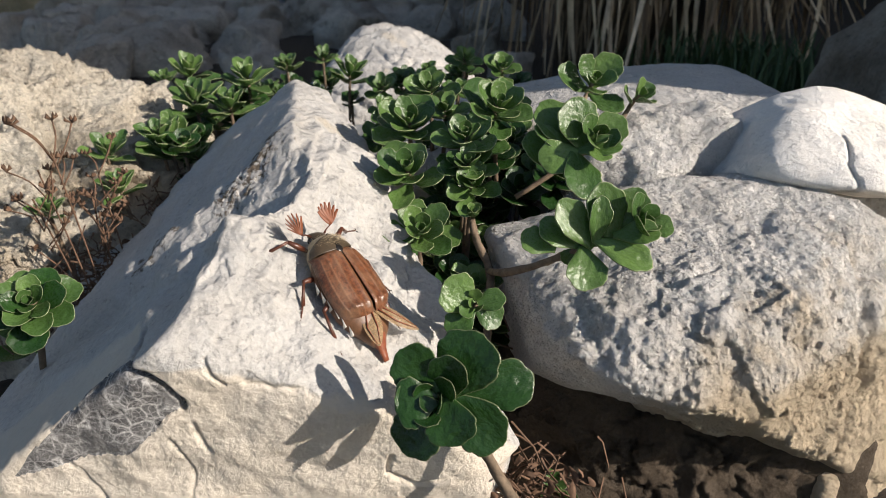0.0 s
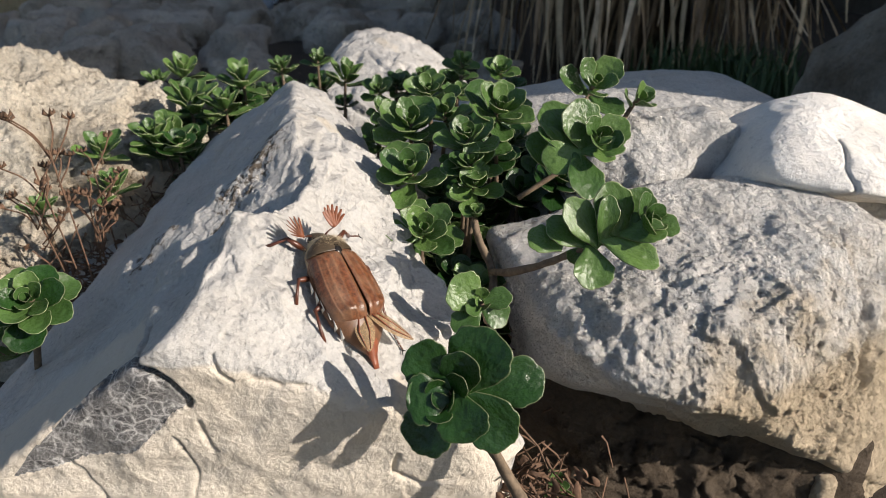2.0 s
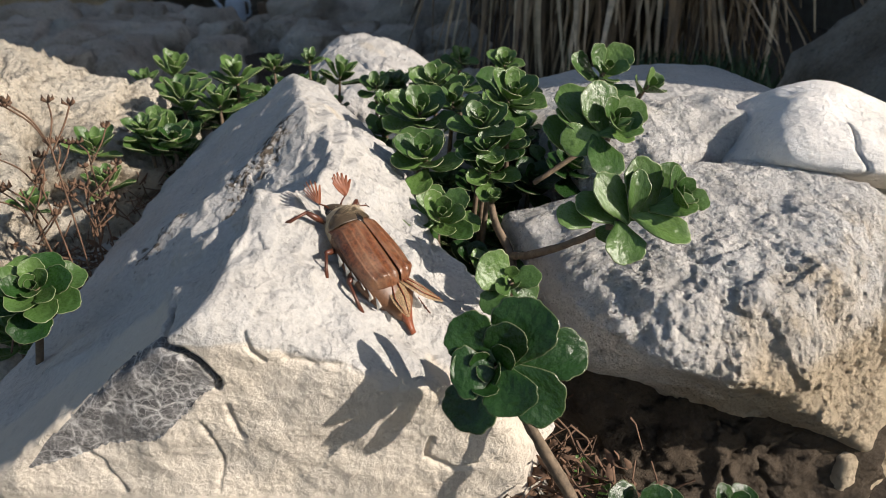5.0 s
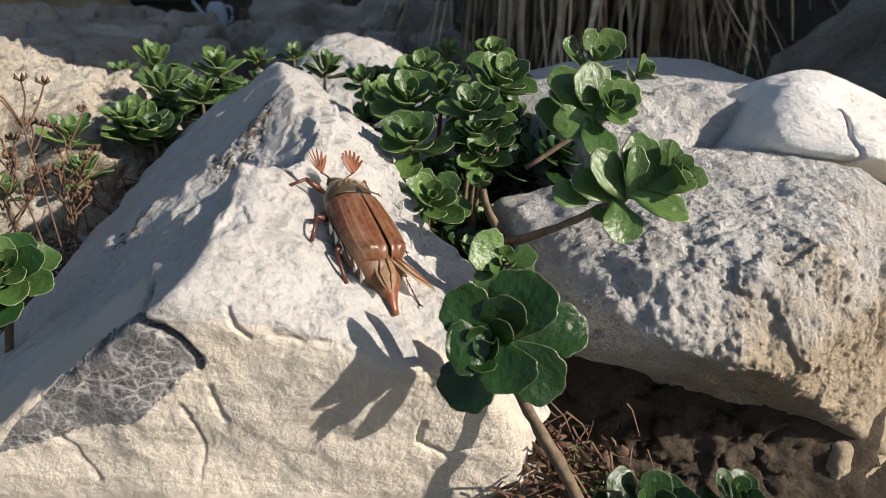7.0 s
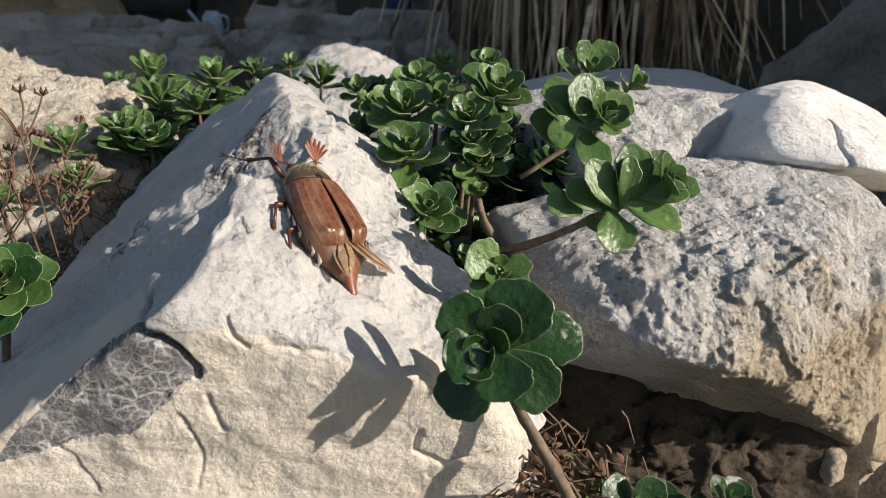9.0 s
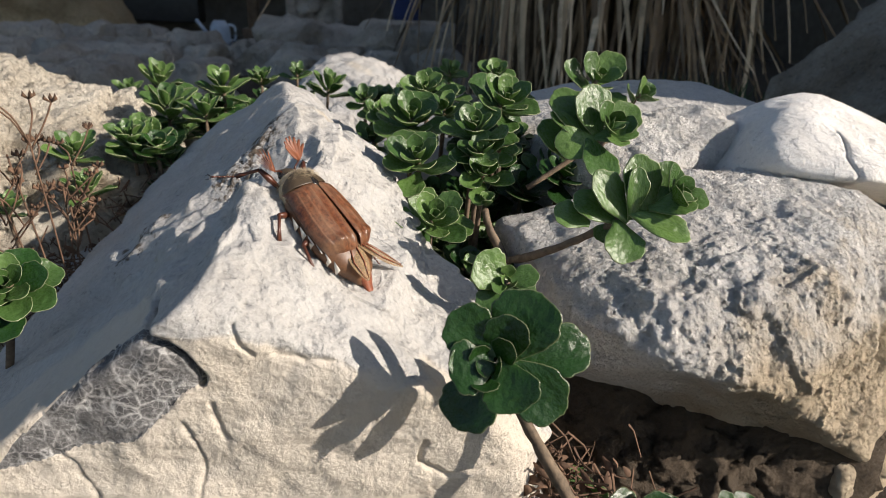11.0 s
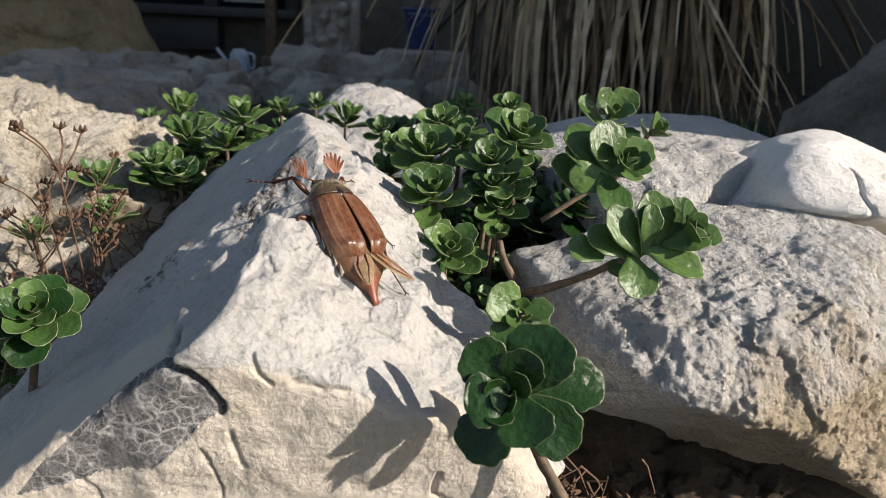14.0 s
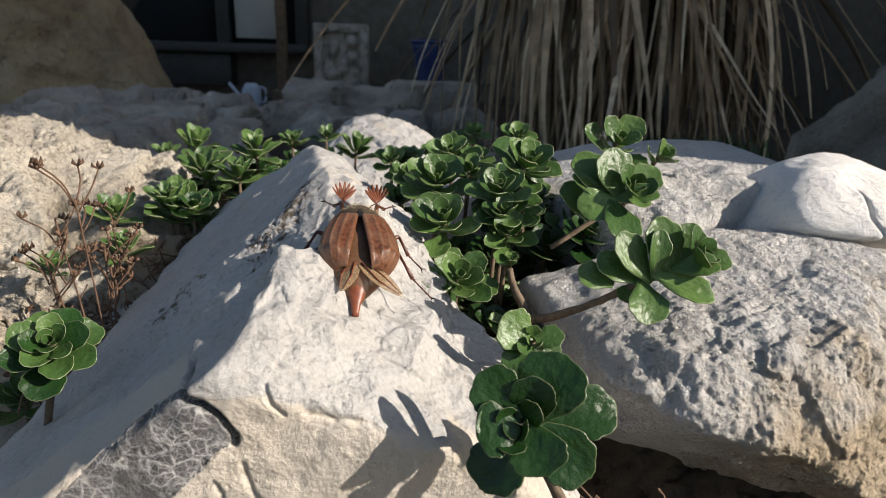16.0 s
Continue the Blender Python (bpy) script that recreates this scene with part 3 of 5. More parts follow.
# Added out of view, only to block the sun from the slab.
rock("grey_boulder", (0.25, 0.172, 0.15), [
    ((-0.98, -0.1, 0.1), (0.188, 0.17, 0.2)), ((-0.1, -0.98, 0.05), (0.2, 0.141, 0.2)), ((0, 0, 1), (0, 0, 0.285)), ((0, 1, 0), (0.2, 0.212, 0.2)), ((1, 0, 0), (0.31, 0.17, 0.2)), ((0, 0, -1), (0, 0, 0.04)),
], BOULDER_STONE, "unseen grey boulder added to cast shade on the slab", level=5, hard=16, warp=0.004, warp_scale=20, lumps=((30, 0.003, 4),), seed=9)

rock("limestone_boulder", (0.110, 0.118, 0.075), [
    ((0.50, -0.85, 0.12), (0.0950, 0.1060, 0.0860)), ((-0.70, -0.60, 0.30), (0.0880, 0.1040, 0.0830)), ((0, -0.35, 0.93), (0.095, 0.108, 0.0905)),
    ((1, 0, 0), (0.14, 0.1, 0.1)), ((0, 1, 0), (0.1, 0.135, 0.1)), ((0, 0, -1), (0, 0, 0.05)),
], ROUGH_STONE, "warm beige limestone block under the rough boulder", level=6, hard=16, warp=0.002, warp_scale=50, lumps=((60, 0.0015, 4), (200, 0.0004, 4)), carve=lambda v, d: chips(v, 0.012, 0.16, 19) + chips(v, 0.0045, 0.2, 20), seed=11, slots=weathered(0.4, 130, 95, 0.13))

# ---- succulents ----
def leaf_mesh(name, material, width, cup, curl, teeth, seed, around=44, rings=(1.0, 0.94, 0.78, 0.5, 0.22)):
    """A fleshy spoon-shaped leaf of length 1 along y, its upper face to +z: a narrow foot, a broad round tip and a scalloped rim."""
    rng = random.Random(seed)
    phase, lean = rng.uniform(0, 6), rng.uniform(-0.05, 0.05)

    def half(u):
        if u > 0.62:
            return math.sqrt(max(0.0, 1 - ((u - 0.62) / 0.38) ** 2))
        g = u / 0.62
        return 0.26 + 0.74 * (g * g * (3 - 2 * g)) ** 0.85

    outline = []
    for k in range(around):
        a = 2 * math.pi * (k + 0.5) / around
        u = 0.5 - 0.5 * math.cos(a)
        side = 1 if a < math.pi else -1
        x, y = side * half(u) * width * 0.5, u
        bite = 0.075 * (abs(math.sin(teeth * 0.5 * u + phase * side)) - 0.5) * smoothstep(0.35, 0.6, np.array(u)) + 0.012 * rng.uniform(-1, 1)
        outline.append((x * (1 + bite) + lean * u * u, y * (1 + 0.5 * bite)))

    def point(k, r, side):
        x, y = outline[k]
        mid = min(max(y, 0.10), 0.70)
        x, y = x * r, mid + (y - mid) * r
        w = 2 * x / width
        z = cup * 0.26 * w * w * min(1, 1.8 * y) + curl * (y - 0.35) ** 2 - 0.035 * math.exp(-(w * 5) ** 2) * (1 - 0.8 * y)
        thick = 0.040 * (1 - r ** 3) * (1.25 - 0.6 * y) + 0.010
        return x, y, z + side * thick

    verts, edge, faces = [], [], []
    n, m = around, around * len(rings)
    for side in (1, -1):
        for r in rings:
            for k in range(n):
                verts.append(point(k, r, side))
                edge.append(1.0 if r == 1.0 else (0.55 if r > 0.9 else 0.0))
    for j in range(len(rings) - 1):
        for k in range(n):
            a, b = j * n + k, j * n + (k + 1) % n
            faces.append((a, a + n, b + n, b))
            faces.append((m + a, m + b, m + b + n, m + a + n))
    for k in range(n):
        faces.append((k, (k + 1) % n, m + (k + 1) % n, m + k))
    last = (len(rings) - 1) * n
    for k in range(n // 2):
        a, b, c, d = last + k, last + k + 1, last + n - 2 - k, last + n - 1 - k
        if k + 1 < n // 2:
            faces.append((a, d, c, b))
            faces.append((m + a, m + b, m + c, m + d))
    me = bpy.data.meshes.new(name)
    me.from_pydata(verts, [], faces)
    me.polygons.foreach_set("use_smooth", [True] * len(me.polygons))
    me.attributes.new("edge", "FLOAT", "POINT").data.foreach_set("value", edge)
    me.materials.append(material)
    bm = bmesh.new()
    bm.from_mesh(me)
    bmesh.ops.recalc_face_normals(bm, faces=bm.faces)
    bm.to_mesh(me)
    bm.free()
    return me


COARSE = (30, (1.0, 0.90, 0.55, 0.2))
LEAVES = [leaf_mesh("leaf", LEAF, w, c, k, t, s, *COARSE) for s, (w, c, k, t) in enumerate([(0.66, 0.5, 0.25, 22), (0.74, 0.6, 0.12, 19), (0.60, 0.4, 0.35, 24), (0.70, 0.7, 0.02, 21)])]
SLIM_LEAVES = [leaf_mesh("leaf", LEAF, w, c, k, t, s, *COARSE) for s, (w, c, k, t) in enumerate([(0.46, 0.5, 0.15, 20), (0.52, 0.5, 0.30, 18), (0.42, 0.4, 0.05, 22)])]
DARK_LEAVES = [leaf_mesh("leaf", DARK_LEAF, w, c, k, t, s, *COARSE) for s, (w, c, k, t) in enumerate([(0.80, 0.3, 0.12, 19), (0.72, 0.4, -0.02, 17), (0.84, 0.3, 0.18, 21)])]
FINE_LEAVES = [leaf_mesh("leaf", LEAF, w, c, k, t, s, 64) for s, (w, c, k, t) in enumerate([(0.72, 0.5, 0.16, 24), (0.78, 0.6, 0.06, 21), (0.68, 0.4, 0.24, 27)])]
FINE_DARK = [leaf_mesh("leaf", DARK_LEAF, w, c, k, t, s, 64) for s, (w, c, k, t) in enumerate([(0.80, 0.4, 0.10, 24), (0.76, 0.5, 0.0, 22), (0.82, 0.3, 0.16, 26)])]
ROUND_LEAVES = [leaf_mesh("leaf", m, 1.0, c, k, t, s, 64) for s, (m, c, k, t) in enumerate([(LEAF, 0.35, 0.10, 24), (LEAF, 0.45, -0.06, 21), (DARK_LEAF, 0.30, 0.12, 26), (DARK_LEAF, 0.42, -0.02, 23)])]


def leaf_at(parent, mesh, base, way, up, length, wide=1.0):
    y = Vector(way).normalized()
    x = y.cross(Vector(up)).normalized()
    z = x.cross(y)
    ob = new("leaf", mesh)
    ob.parent = parent
    ob.matrix_basis = Matrix.Translation(base) @ Matrix((x, y, z)).transposed().to_4x4() @ Matrix.Diagonal((length * wide, length, length, 1))
    return ob


def rosette(at, size, axis=(0, -0.25, 1), leaves=15, meshes=None, seed=0, root=None, flat=72.0, stem_r=0.0007, label="green fleshy succulent rosette with scalloped leaves", lower=2):
    """One succulent shoot: spiral leaves, small and upright in the middle, broad and flat outside, on a stem."""
    rng = random.Random(seed)
    meshes = meshes or LEAVES
    plant = new("succulent_plant")
    plant.location = at
    tagged(plant, label, "plant", "succulents among the stones")
    q = Vector(axis).normalized().to_track_quat("Z", "Y")
    turn = rng.uniform(0, 360)
    for k in range(4):
        phi = radians(turn + 90 * k + 20)
        out = Vector((math.cos(phi), math.sin(phi), 0))
        way, up = out * 0.30 + Vector((0, 0, 0.95)), Vector((0, 0, 0.30)) - out * 0.95
        leaf_at(plant, rng.choice(meshes), q @ (Vector((0, 0, 0.08 * size)) + out * size * 0.05), q @ way, q @ up, size * rng.uniform(0.28, 0.36), 1.1)
    for k in range(leaves + lower):
        f = k / max(1, leaves - 1)
        phi = radians(turn + 137.5 * k + rng.uniform(-9, 9))
        over = max(0.0, f - 1)
        theta = radians(30 + (flat - 30) * min(1, f) ** 0.8 + rng.uniform(-7, 7) + 60 * over)
        out = Vector((math.cos(phi), math.sin(phi), 0))
        way = out * math.sin(theta) + Vector((0, 0, math.cos(theta)))
        up = Vector((0, 0, math.sin(theta))) - out * math.cos(theta)
        length = 1.2 * size * (0.46 + 0.54 * min(1, f) ** 0.8) * rng.uniform(0.88, 1.1)
        base = Vector((0, 0, size * (0.06 - 0.45 * f))) + out * size * 0.06
        leaf_at(plant, rng.choice(meshes), q @ base, q @ way, q @ up, length, rng.uniform(0.92, 1.1))
    foot = Vector(root) - Vector(at) if root else q @ Vector((rng.uniform(-0.4, 0.4) * size, rng.uniform(0, 0.5) * size, -2.2 * size)) + Vector((0, 0, -0.012))
    mid = foot * 0.5 + Vector((rng.uniform(-0.2, 0.2) * size, rng.uniform(-0.2, 0.2) * size, 0))
    pts = bend([q @ Vector((0, 0, -0.05 * size)), q @ Vector((0, 0, -0.5 * size)), mid, foot], 4)
    part("stem", tube(pts, [stem_r * (0.8 + 0.5 * i / len(pts)) for i in range(len(pts))], 6, seed, 0.12), STEM, plant, "thin brown woody stem")
    return plant


def cushion():
    """The shoots between the two big stones."""
    rows = [(-0.0248, 0.2523, 0.1504, 0.0070), (-0.0043, 0.1909, 0.1615, 0.0082), (-0.0093, 0.1684, 0.1567, 0.0096), (0.009, 0.2432, 0.1626, 0.0062),
            (0.0191, 0.2013, 0.1665, 0.0058), (0.0146, 0.1612, 0.163, 0.0092), (0.0006, 0.1786, 0.1579, 0.0075), (0.0057, 0.1514, 0.1573, 0.0082),
            (0.0062, 0.1446, 0.1529, 0.0066), (0.0071, 0.141, 0.1487, 0.006), (-0.0088, 0.1442, 0.1512, 0.0086), (-0.0055, 0.1334, 0.1392, 0.0086),
            (-0.0204, 0.1873, 0.1473, 0.0066), (-0.0149, 0.1892, 0.1542, 0.006), (-0.0193, 0.2098, 0.1514, 0.0056), (0.0054, 0.2, 0.1596, 0.0052)]
    for k, (x, y, z, size) in enumerate(rows):
        rng = random.Random(k + 90)
        rosette((x, y, z), size, (rng.uniform(-0.2, 0.3), -0.6 + rng.uniform(-0.2, 0.2), 1), 8 + k % 3, FINE_LEAVES if y < 0.17 else LEAVES, seed=k + 100, root=(x + rng.uniform(-0.004, 0.004), y + 0.01, 0.070))
    for k in range(74):
        rng = random.Random(k + 300)
        y = rng.uniform(0.128, 0.33)
        spread = 0.010 + 0.11 * (y - 0.125)
        x = 0.002 - 0.10 * (y - 0.14) + rng.uniform(-spread, spread) + (0.02 if y > 0.2 else 0)
        z = 0.122 + 0.10 * (min(y, 0.26) - 0.125) + rng.uniform(-0.010, 0.006) + (0.006 if y > 0.16 else 0)
        rosette((x, y, z), rng.uniform(0.0062, 0.0085), (rng.uniform(-0.3, 0.3), -0.4, 1), 9, DARK_LEAVES if k % 2 else LEAVES, seed=k + 400, root=(x, y + 0.006, 0.070))


def gap_shoots():
    """Low shoots that fill the gap before the slab."""
    for k in range(22):
        rng = random.Random(k + 1300)
        x, y = rng.uniform(0.008, 0.036), rng.uniform(0.147, 0.225)
        rosette((x, y, rng.uniform(0.138, 0.152) + 0.05 * max(0, y - 0.17)), rng.uniform(0.0062, 0.0082), (rng.uniform(-0.3, 0.3), -0.5, 1), 9, DARK_LEAVES if k % 3 else LEAVES, seed=k + 1340, root=(x - 0.004, y + 0.004, 0.070))


def left_shoots():
    rows = [(-0.1094, 0.271, 0.154, 0.0095), (-0.0998, 0.2465, 0.1465, 0.0120), (-0.0997, 0.2174, 0.1361, 0.0112), (-0.0811, 0.2582, 0.1542, 0.0090),
            (-0.0854, 0.245, 0.1457, 0.0085), (-0.0719, 0.289, 0.1536, 0.0066), (-0.0584, 0.3094, 0.1541, 0.0064), (-0.0405, 0.2755, 0.1525, 0.0088),
            (-0.1115, 0.1986, 0.1279, 0.0075), (-0.1203, 0.1499, 0.0982, 0.0105), (-0.1305, 0.2914, 0.1465, 0.006), (-0.1244, 0.1782, 0.1272, 0.0056)]
    for k, (x, y, z, size) in enumerate(rows):
        rng = random.Random(k + 600)
        rosette((x, y, z), 1.05 * size, (rng.uniform(0, 0.3), -0.3 + rng.uniform(-0.2, 0.2), 1), 8 + k % 3, SLIM_LEAVES, seed=k + 700, flat=58, lower=3, root=(x + rng.uniform(-0.004, 0.004), y + 0.008, 0.070))
    for k in range(50):
        rng = random.Random(k + 800)
        y = rng.uniform(0.21, 0.34)
        x = -0.092 + 0.25 * (y - 0.24) + rng.uniform(-0.022, 0.022)
        rosette((x, y, rng.uniform(0.118, 0.146)), rng.uniform(0.006, 0.009), (rng.uniform(-0.2, 0.4), -0.3, 1), 9, SLIM_LEAVES if k % 2 else DARK_LEAVES, seed=k + 820, flat=62, root=(x, y + 0.006, 0.070))


def valley_rosette():
    rosette((-0.0869, 0.1106, 0.1332), 0.0074, (0.25, -0.62, 0.75), 13, FINE_LEAVES[:2] + FINE_DARK[:1], seed=47, root=(-0.104, 0.125, 0.075), flat=80, lower=4, stem_r=0.0008, label="bright green succulent rosette beside the boulder")


def branch(points, radii, label):
    ob = new("plant_stem")
    pts = bend(points, 6)
    n = len(pts)
    rr = [np.interp(i / (n - 1), np.linspace(0, 1, len(radii)), radii) for i in range(n)]
    part("stem", tube(pts, rr, 10, 5, 0.22), STEM, ob)
    return tagged(ob, label, "stem")


def shoot(at, axis, rows, cup, dark=False, root=None, stem_r=0.0007, seed=0, face=None, label="green fleshy succulent shoot"):
    """A shoot leaf by leaf: foot and tip of each in millimetres from its heart and its breadth over its length, round a cup of (size, leaves, offset) young ones."""
    rng = random.Random(seed)
    plant = new("succulent_plant")
    plant.location = at
    tagged(plant, label, "plant", "succulents among the stones")
    ax = Vector(axis).normalized()
    q = ax.to_track_quat("Z", "Y")
    kinds = ROUND_LEAVES[2:] if dark else ROUND_LEAVES[:2]
    for k, (bx, by, bz, tx, ty, tz, wide) in enumerate(rows):
        foot, tip = Vector((bx, by, bz)) * 0.001, Vector((tx, ty, tz)) * 0.001
        way = (tip - foot).normalized()
        radial = foot.lerp(tip, 0.7) - ax * (foot.lerp(tip, 0.7)).dot(ax)
        up = Vector(face or ax).normalized() - 0.30 * radial.normalized()
        leaf_at(plant, kinds[k % 2], foot - 0.12 * (tip - foot), way, up, 1.12 * (tip - foot).length, 1.09 * wide)
    size, count, offset = cup
    mid = Vector(offset) * 0.001
    for k in range(count):
        f = k / max(1, count - 1)
        phi = radians(137.5 * k + 40 * seed)
        theta = radians(8 + 46 * f)
        out = Vector((math.cos(phi), math.sin(phi), 0))
        way, up = out * math.sin(theta) + Vector((0, 0, math.cos(theta))), Vector((0, 0, math.sin(theta))) - out * math.cos(theta)
        leaf_at(plant, kinds[k % 2], mid + q @ (out * size * (0.10 + 0.16 * f)), q @ way, q @ up, size * (0.55 + 0.50 * f), rng.uniform(0.85, 0.98))
    if root:
        foot = Vector(root) - Vector(at)
        pts = bend([mid, mid - ax * 0.35 * foot.length, foot], 5)
        part("stem", tube(pts, [stem_r * (0.8 + 0.4 * i / len(pts)) for i in range(len(pts))], 8, seed, 0.12), STEM, plant, "thin brown woody stem")
    return plant


def right_shoots():
    shoot((0.0345, 0.1055, 0.1530), (0.45, -0.62, 0.64), [
        (-1.8, 0.3, -2.4, -5.7, 2.3, 7.9, 0.58), (-5.7, -1.4, -2.2, -5.3, 0.0, 6.4, 0.41), (0.3, 1.0, -0.0, 2.2, 3.7, 6.7, 0.70), (-1.6, -1.3, -0.9, 5.4, -3.5, 0.9, 0.55), (-4.9, -1.5, -2.3, 4.3, -5.0, -5.6, 0.48),
        (-7.6, -1.0, -4.3, -7.4, -6.7, -9.8, 0.82), (-6.6, -0.5, -2.9, -13.1, 1.2, 4.7, 0.54), (-8.9, 0.5, -3.7, -16.0, 1.8, 0.1, 0.60), (-13.4, 0.6, -4.6, -19.4, 2.1, -2.7, 0.70), (-8.3, 0.9, -5.2, -10.4, 0.9, -8.3, 0.96)],
        (0.0052, 7, (2.6, -0.6, 0.8)), root=(0.0268, 0.1062, 0.1490), stem_r=0.0006, seed=36, face=(-0.1, -0.8, 0.6), label="green succulent shoot leaning over the rough boulder")
    shoot((0.0345, 0.1385, 0.1622), (0.10, -0.80, 0.58), [
        (-2.1, -0.9, -2.6, -5.6, 1.6, 7.5, 0.78), (-4.0, 0.0, -3.5, -12.1, 4.8, 5.7, 0.59), (-4.9, -1.2, -4.2, -13.4, 0.9, 1.1, 0.33), (-3.7, -2.4, -3.9, -12.2, -3.4, -5.9, 0.77), (-4.2, -2.4, -4.2, -2.1, -10.4, -12.3, 0.63),
        (-2.7, -2.3, -3.4, 5.9, -4.5, -1.3, 0.48), (1.0, 0.6, -3.5, 7.0, 2.9, 3.4, 0.71), (-9.0, 0.8, -8.1, -14.5, 4.3, -1.2, 0.71)],
        (0.0058, 7, (0.8, -1.4, -1.2)), root=(0.0180, 0.1420, 0.1450), stem_r=0.0006, seed=31, face=(0.1, -0.85, 0.5), label="silvery green succulent shoot over the boulder")
    rosette((0.0395, 0.1635, 0.1690), 0.0088, (0.1, -0.7, 0.75), 6, FINE_LEAVES, seed=33, root=(0.030, 0.152, 0.150), flat=66, lower=1)
    rosette((0.0525, 0.1640, 0.1655), 0.0058, (0.45, -0.5, 0.75), 5, FINE_LEAVES, seed=34, root=(0.040, 0.156, 0.152), flat=48, lower=1)
    shoot((0.0061, 0.1035, 0.1375), (-0.15, -0.75, 0.66), [
        (-0.3, -0.2, -0.5, -6.0, 0.4, 4.5, 0.91), (-0.5, -0.6, -1.5, -4.8, -3.7, -4.8, 0.77), (0.6, -0.1, -0.1, 6.1, 0.0, 1.7, 0.66), (0.6, -0.1, -0.6, 5.6, -1.0, -3.6, 0.80)],
        (0.0032, 5, (0.3, -0.4, 0.0)), root=(0.0086, 0.112, 0.128), seed=37, label="small pale green succulent shoot with few leaves")
    shoot((-0.0019, 0.0775, 0.1362), (-0.22, -0.82, 0.54), [
        (2.6, -0.8, 1.4, 8.2, 2.3, 10.1, 0.80), (2.7, -1.9, 1.3, 3.0, -1.1, 8.4, 0.78), (0.4, -1.3, 2.2, -4.9, 1.6, 7.6, 0.80), (6.1, 1.2, -0.8, 16.7, 2.2, 1.8, 0.61), (3.4, -1.4, 0.1, 11.4, -4.7, -5.7, 0.67),
        (2.5, -3.0, 1.2, 4.0, -7.5, -3.7, 1.01), (1.4, -1.7, -1.0, -4.3, -3.3, -8.8, 0.73), (0.4, -2.8, 1.3, -5.6, -3.4, 0.8, 1.07)],
        (0.0050, 7, (0.4, -1.6, 0.3)), True, root=(0.0078, 0.0860, 0.1225), stem_r=0.0010, seed=38, label="large dark green succulent rosette seen from above")
    rosette((0.0073, 0.1378, 0.1425), 0.0034, (0, -0.4, 1), 6, FINE_LEAVES, seed=39, root=(0.0075, 0.1350, 0.1380), flat=36, lower=0)
    rosette((0.0252, 0.0944, 0.0934), 0.0040, (0, -0.5, 0.8), 8, seed=41)
    rosette((0.0247, 0.0999, 0.0935), 0.0026, (0, -0.5, 0.8), 7, seed=42)
    rosette((0.0302, 0.0769, 0.1010), 0.0090, (0.1, -0.4, 0.9), 9, FINE_DARK, seed=43)
    rosette((0.0476, 0.0799, 0.1005), 0.0062, (0.1, -0.4, 0.9), 8, FINE_DARK, seed=44)
    branch([(0.0070, 0.137, 0.141), (0.0085, 0.1340, 0.1360), (0.0112, 0.1290, 0.1310), (0.0100, 0.115, 0.124), (0.0078, 0.0990, 0.120), (0.0078, 0.0840, 0.1235)], (0.0008, 0.0010, 0.0010, 0.0009, 0.0008), "grey brown woody succulent stem")
    branch([(0.0112, 0.1290, 0.1312), (0.0140, 0.1190, 0.1362), (0.0200, 0.1110, 0.1425), (0.0275, 0.1055, 0.1492)], (0.0009, 0.0008, 0.0007), "thin brown side stem")
    branch([(0.0050, 0.0830, 0.1250), (0.0100, 0.0790, 0.1165), (0.0150, 0.0760, 0.1085), (0.022, 0.075, 0.092)], (0.0009, 0.0011, 0.0012), "knotty brown stem hanging past the boulder")


cushion()
gap_shoots()
left_shoots()
valley_rosette()
right_shoots()

# ---- the beetle ----
MM = 0.001


def chitin(name, colour, rough=0.32, vary=0.35, scale=900, rib=False, alpha=1.0):
    m, n, l, p = mat(name)
    f = noise_node(n, l, scale, 6, 0.7)
    l.new(ramp(n, l, f, [(0.3, tuple(c * (1 - vary) for c in colour)), (0.7, tuple(c * (1 + vary) for c in colour))]), p.inputs["Base Color"])
    p.inputs["Roughness"].default_value, p.inputs["Alpha"].default_value = rough, alpha
    p.inputs["Specular IOR Level"].default_value = 0.5
    bump(n, l, p, (noise_node(n, l, 2600, 3, 0.6), 0.35, 0.00012))
    return m




def wing_case_material():
    """Red-brown shell with paler dusty ribs, grey bloom and a dark rim."""
    m, n, l, p = mat("brown_wing_case")
    grain = noise_node(n, l, 1400, 6, 0.7)
    base = ramp(n, l, grain, [(0.34, (0.045, 0.014, 0.007)), (0.66, (0.20, 0.072, 0.030))])
    bloom = ramp(n, l, noise_node(n, l, 260, 5, 0.6), [(0.42, (0,)), (0.66, (0.34,))])
    base = mix(n, l, bloom, base, (0.27, 0.185, 0.12))
    rib = n.new("ShaderNodeAttribute")
    rib.attribute_name = "rib"
    base = mix(n, l, ramp(n, l, rib.outputs["Fac"], [(0.3, (0,)), (1.0, (0.22,))]), base, (0.27, 0.165, 0.10))
    l.new(base, p.inputs["Base Color"])
    p.inputs["Roughness"].default_value = 0.29
    p.inputs["Specular IOR Level"].default_value = 0.5
    bump(n, l, p, (noise_node(n, l, 2200, 4, 0.65), 0.5, 0.00018))
    return m


ELYTRA = wing_case_material()
DARK_SHELL = chitin("dark_olive_shell", (0.062, 0.044, 0.026), 0.4)
BELLY = chitin("brown_belly", (0.13, 0.062, 0.030), 0.45)
BLACK_SHELL = chitin("black_shell", (0.014, 0.012, 0.011), 0.25)
RED_LEG = chitin("red_brown_leg", (0.085, 0.028, 0.015), 0.35)
FUR = chitin("pale_fur", (0.42, 0.35, 0.24), 0.9)
WHITE = chitin("white_scale", (0.72, 0.69, 0.62), 0.7, 0.1)
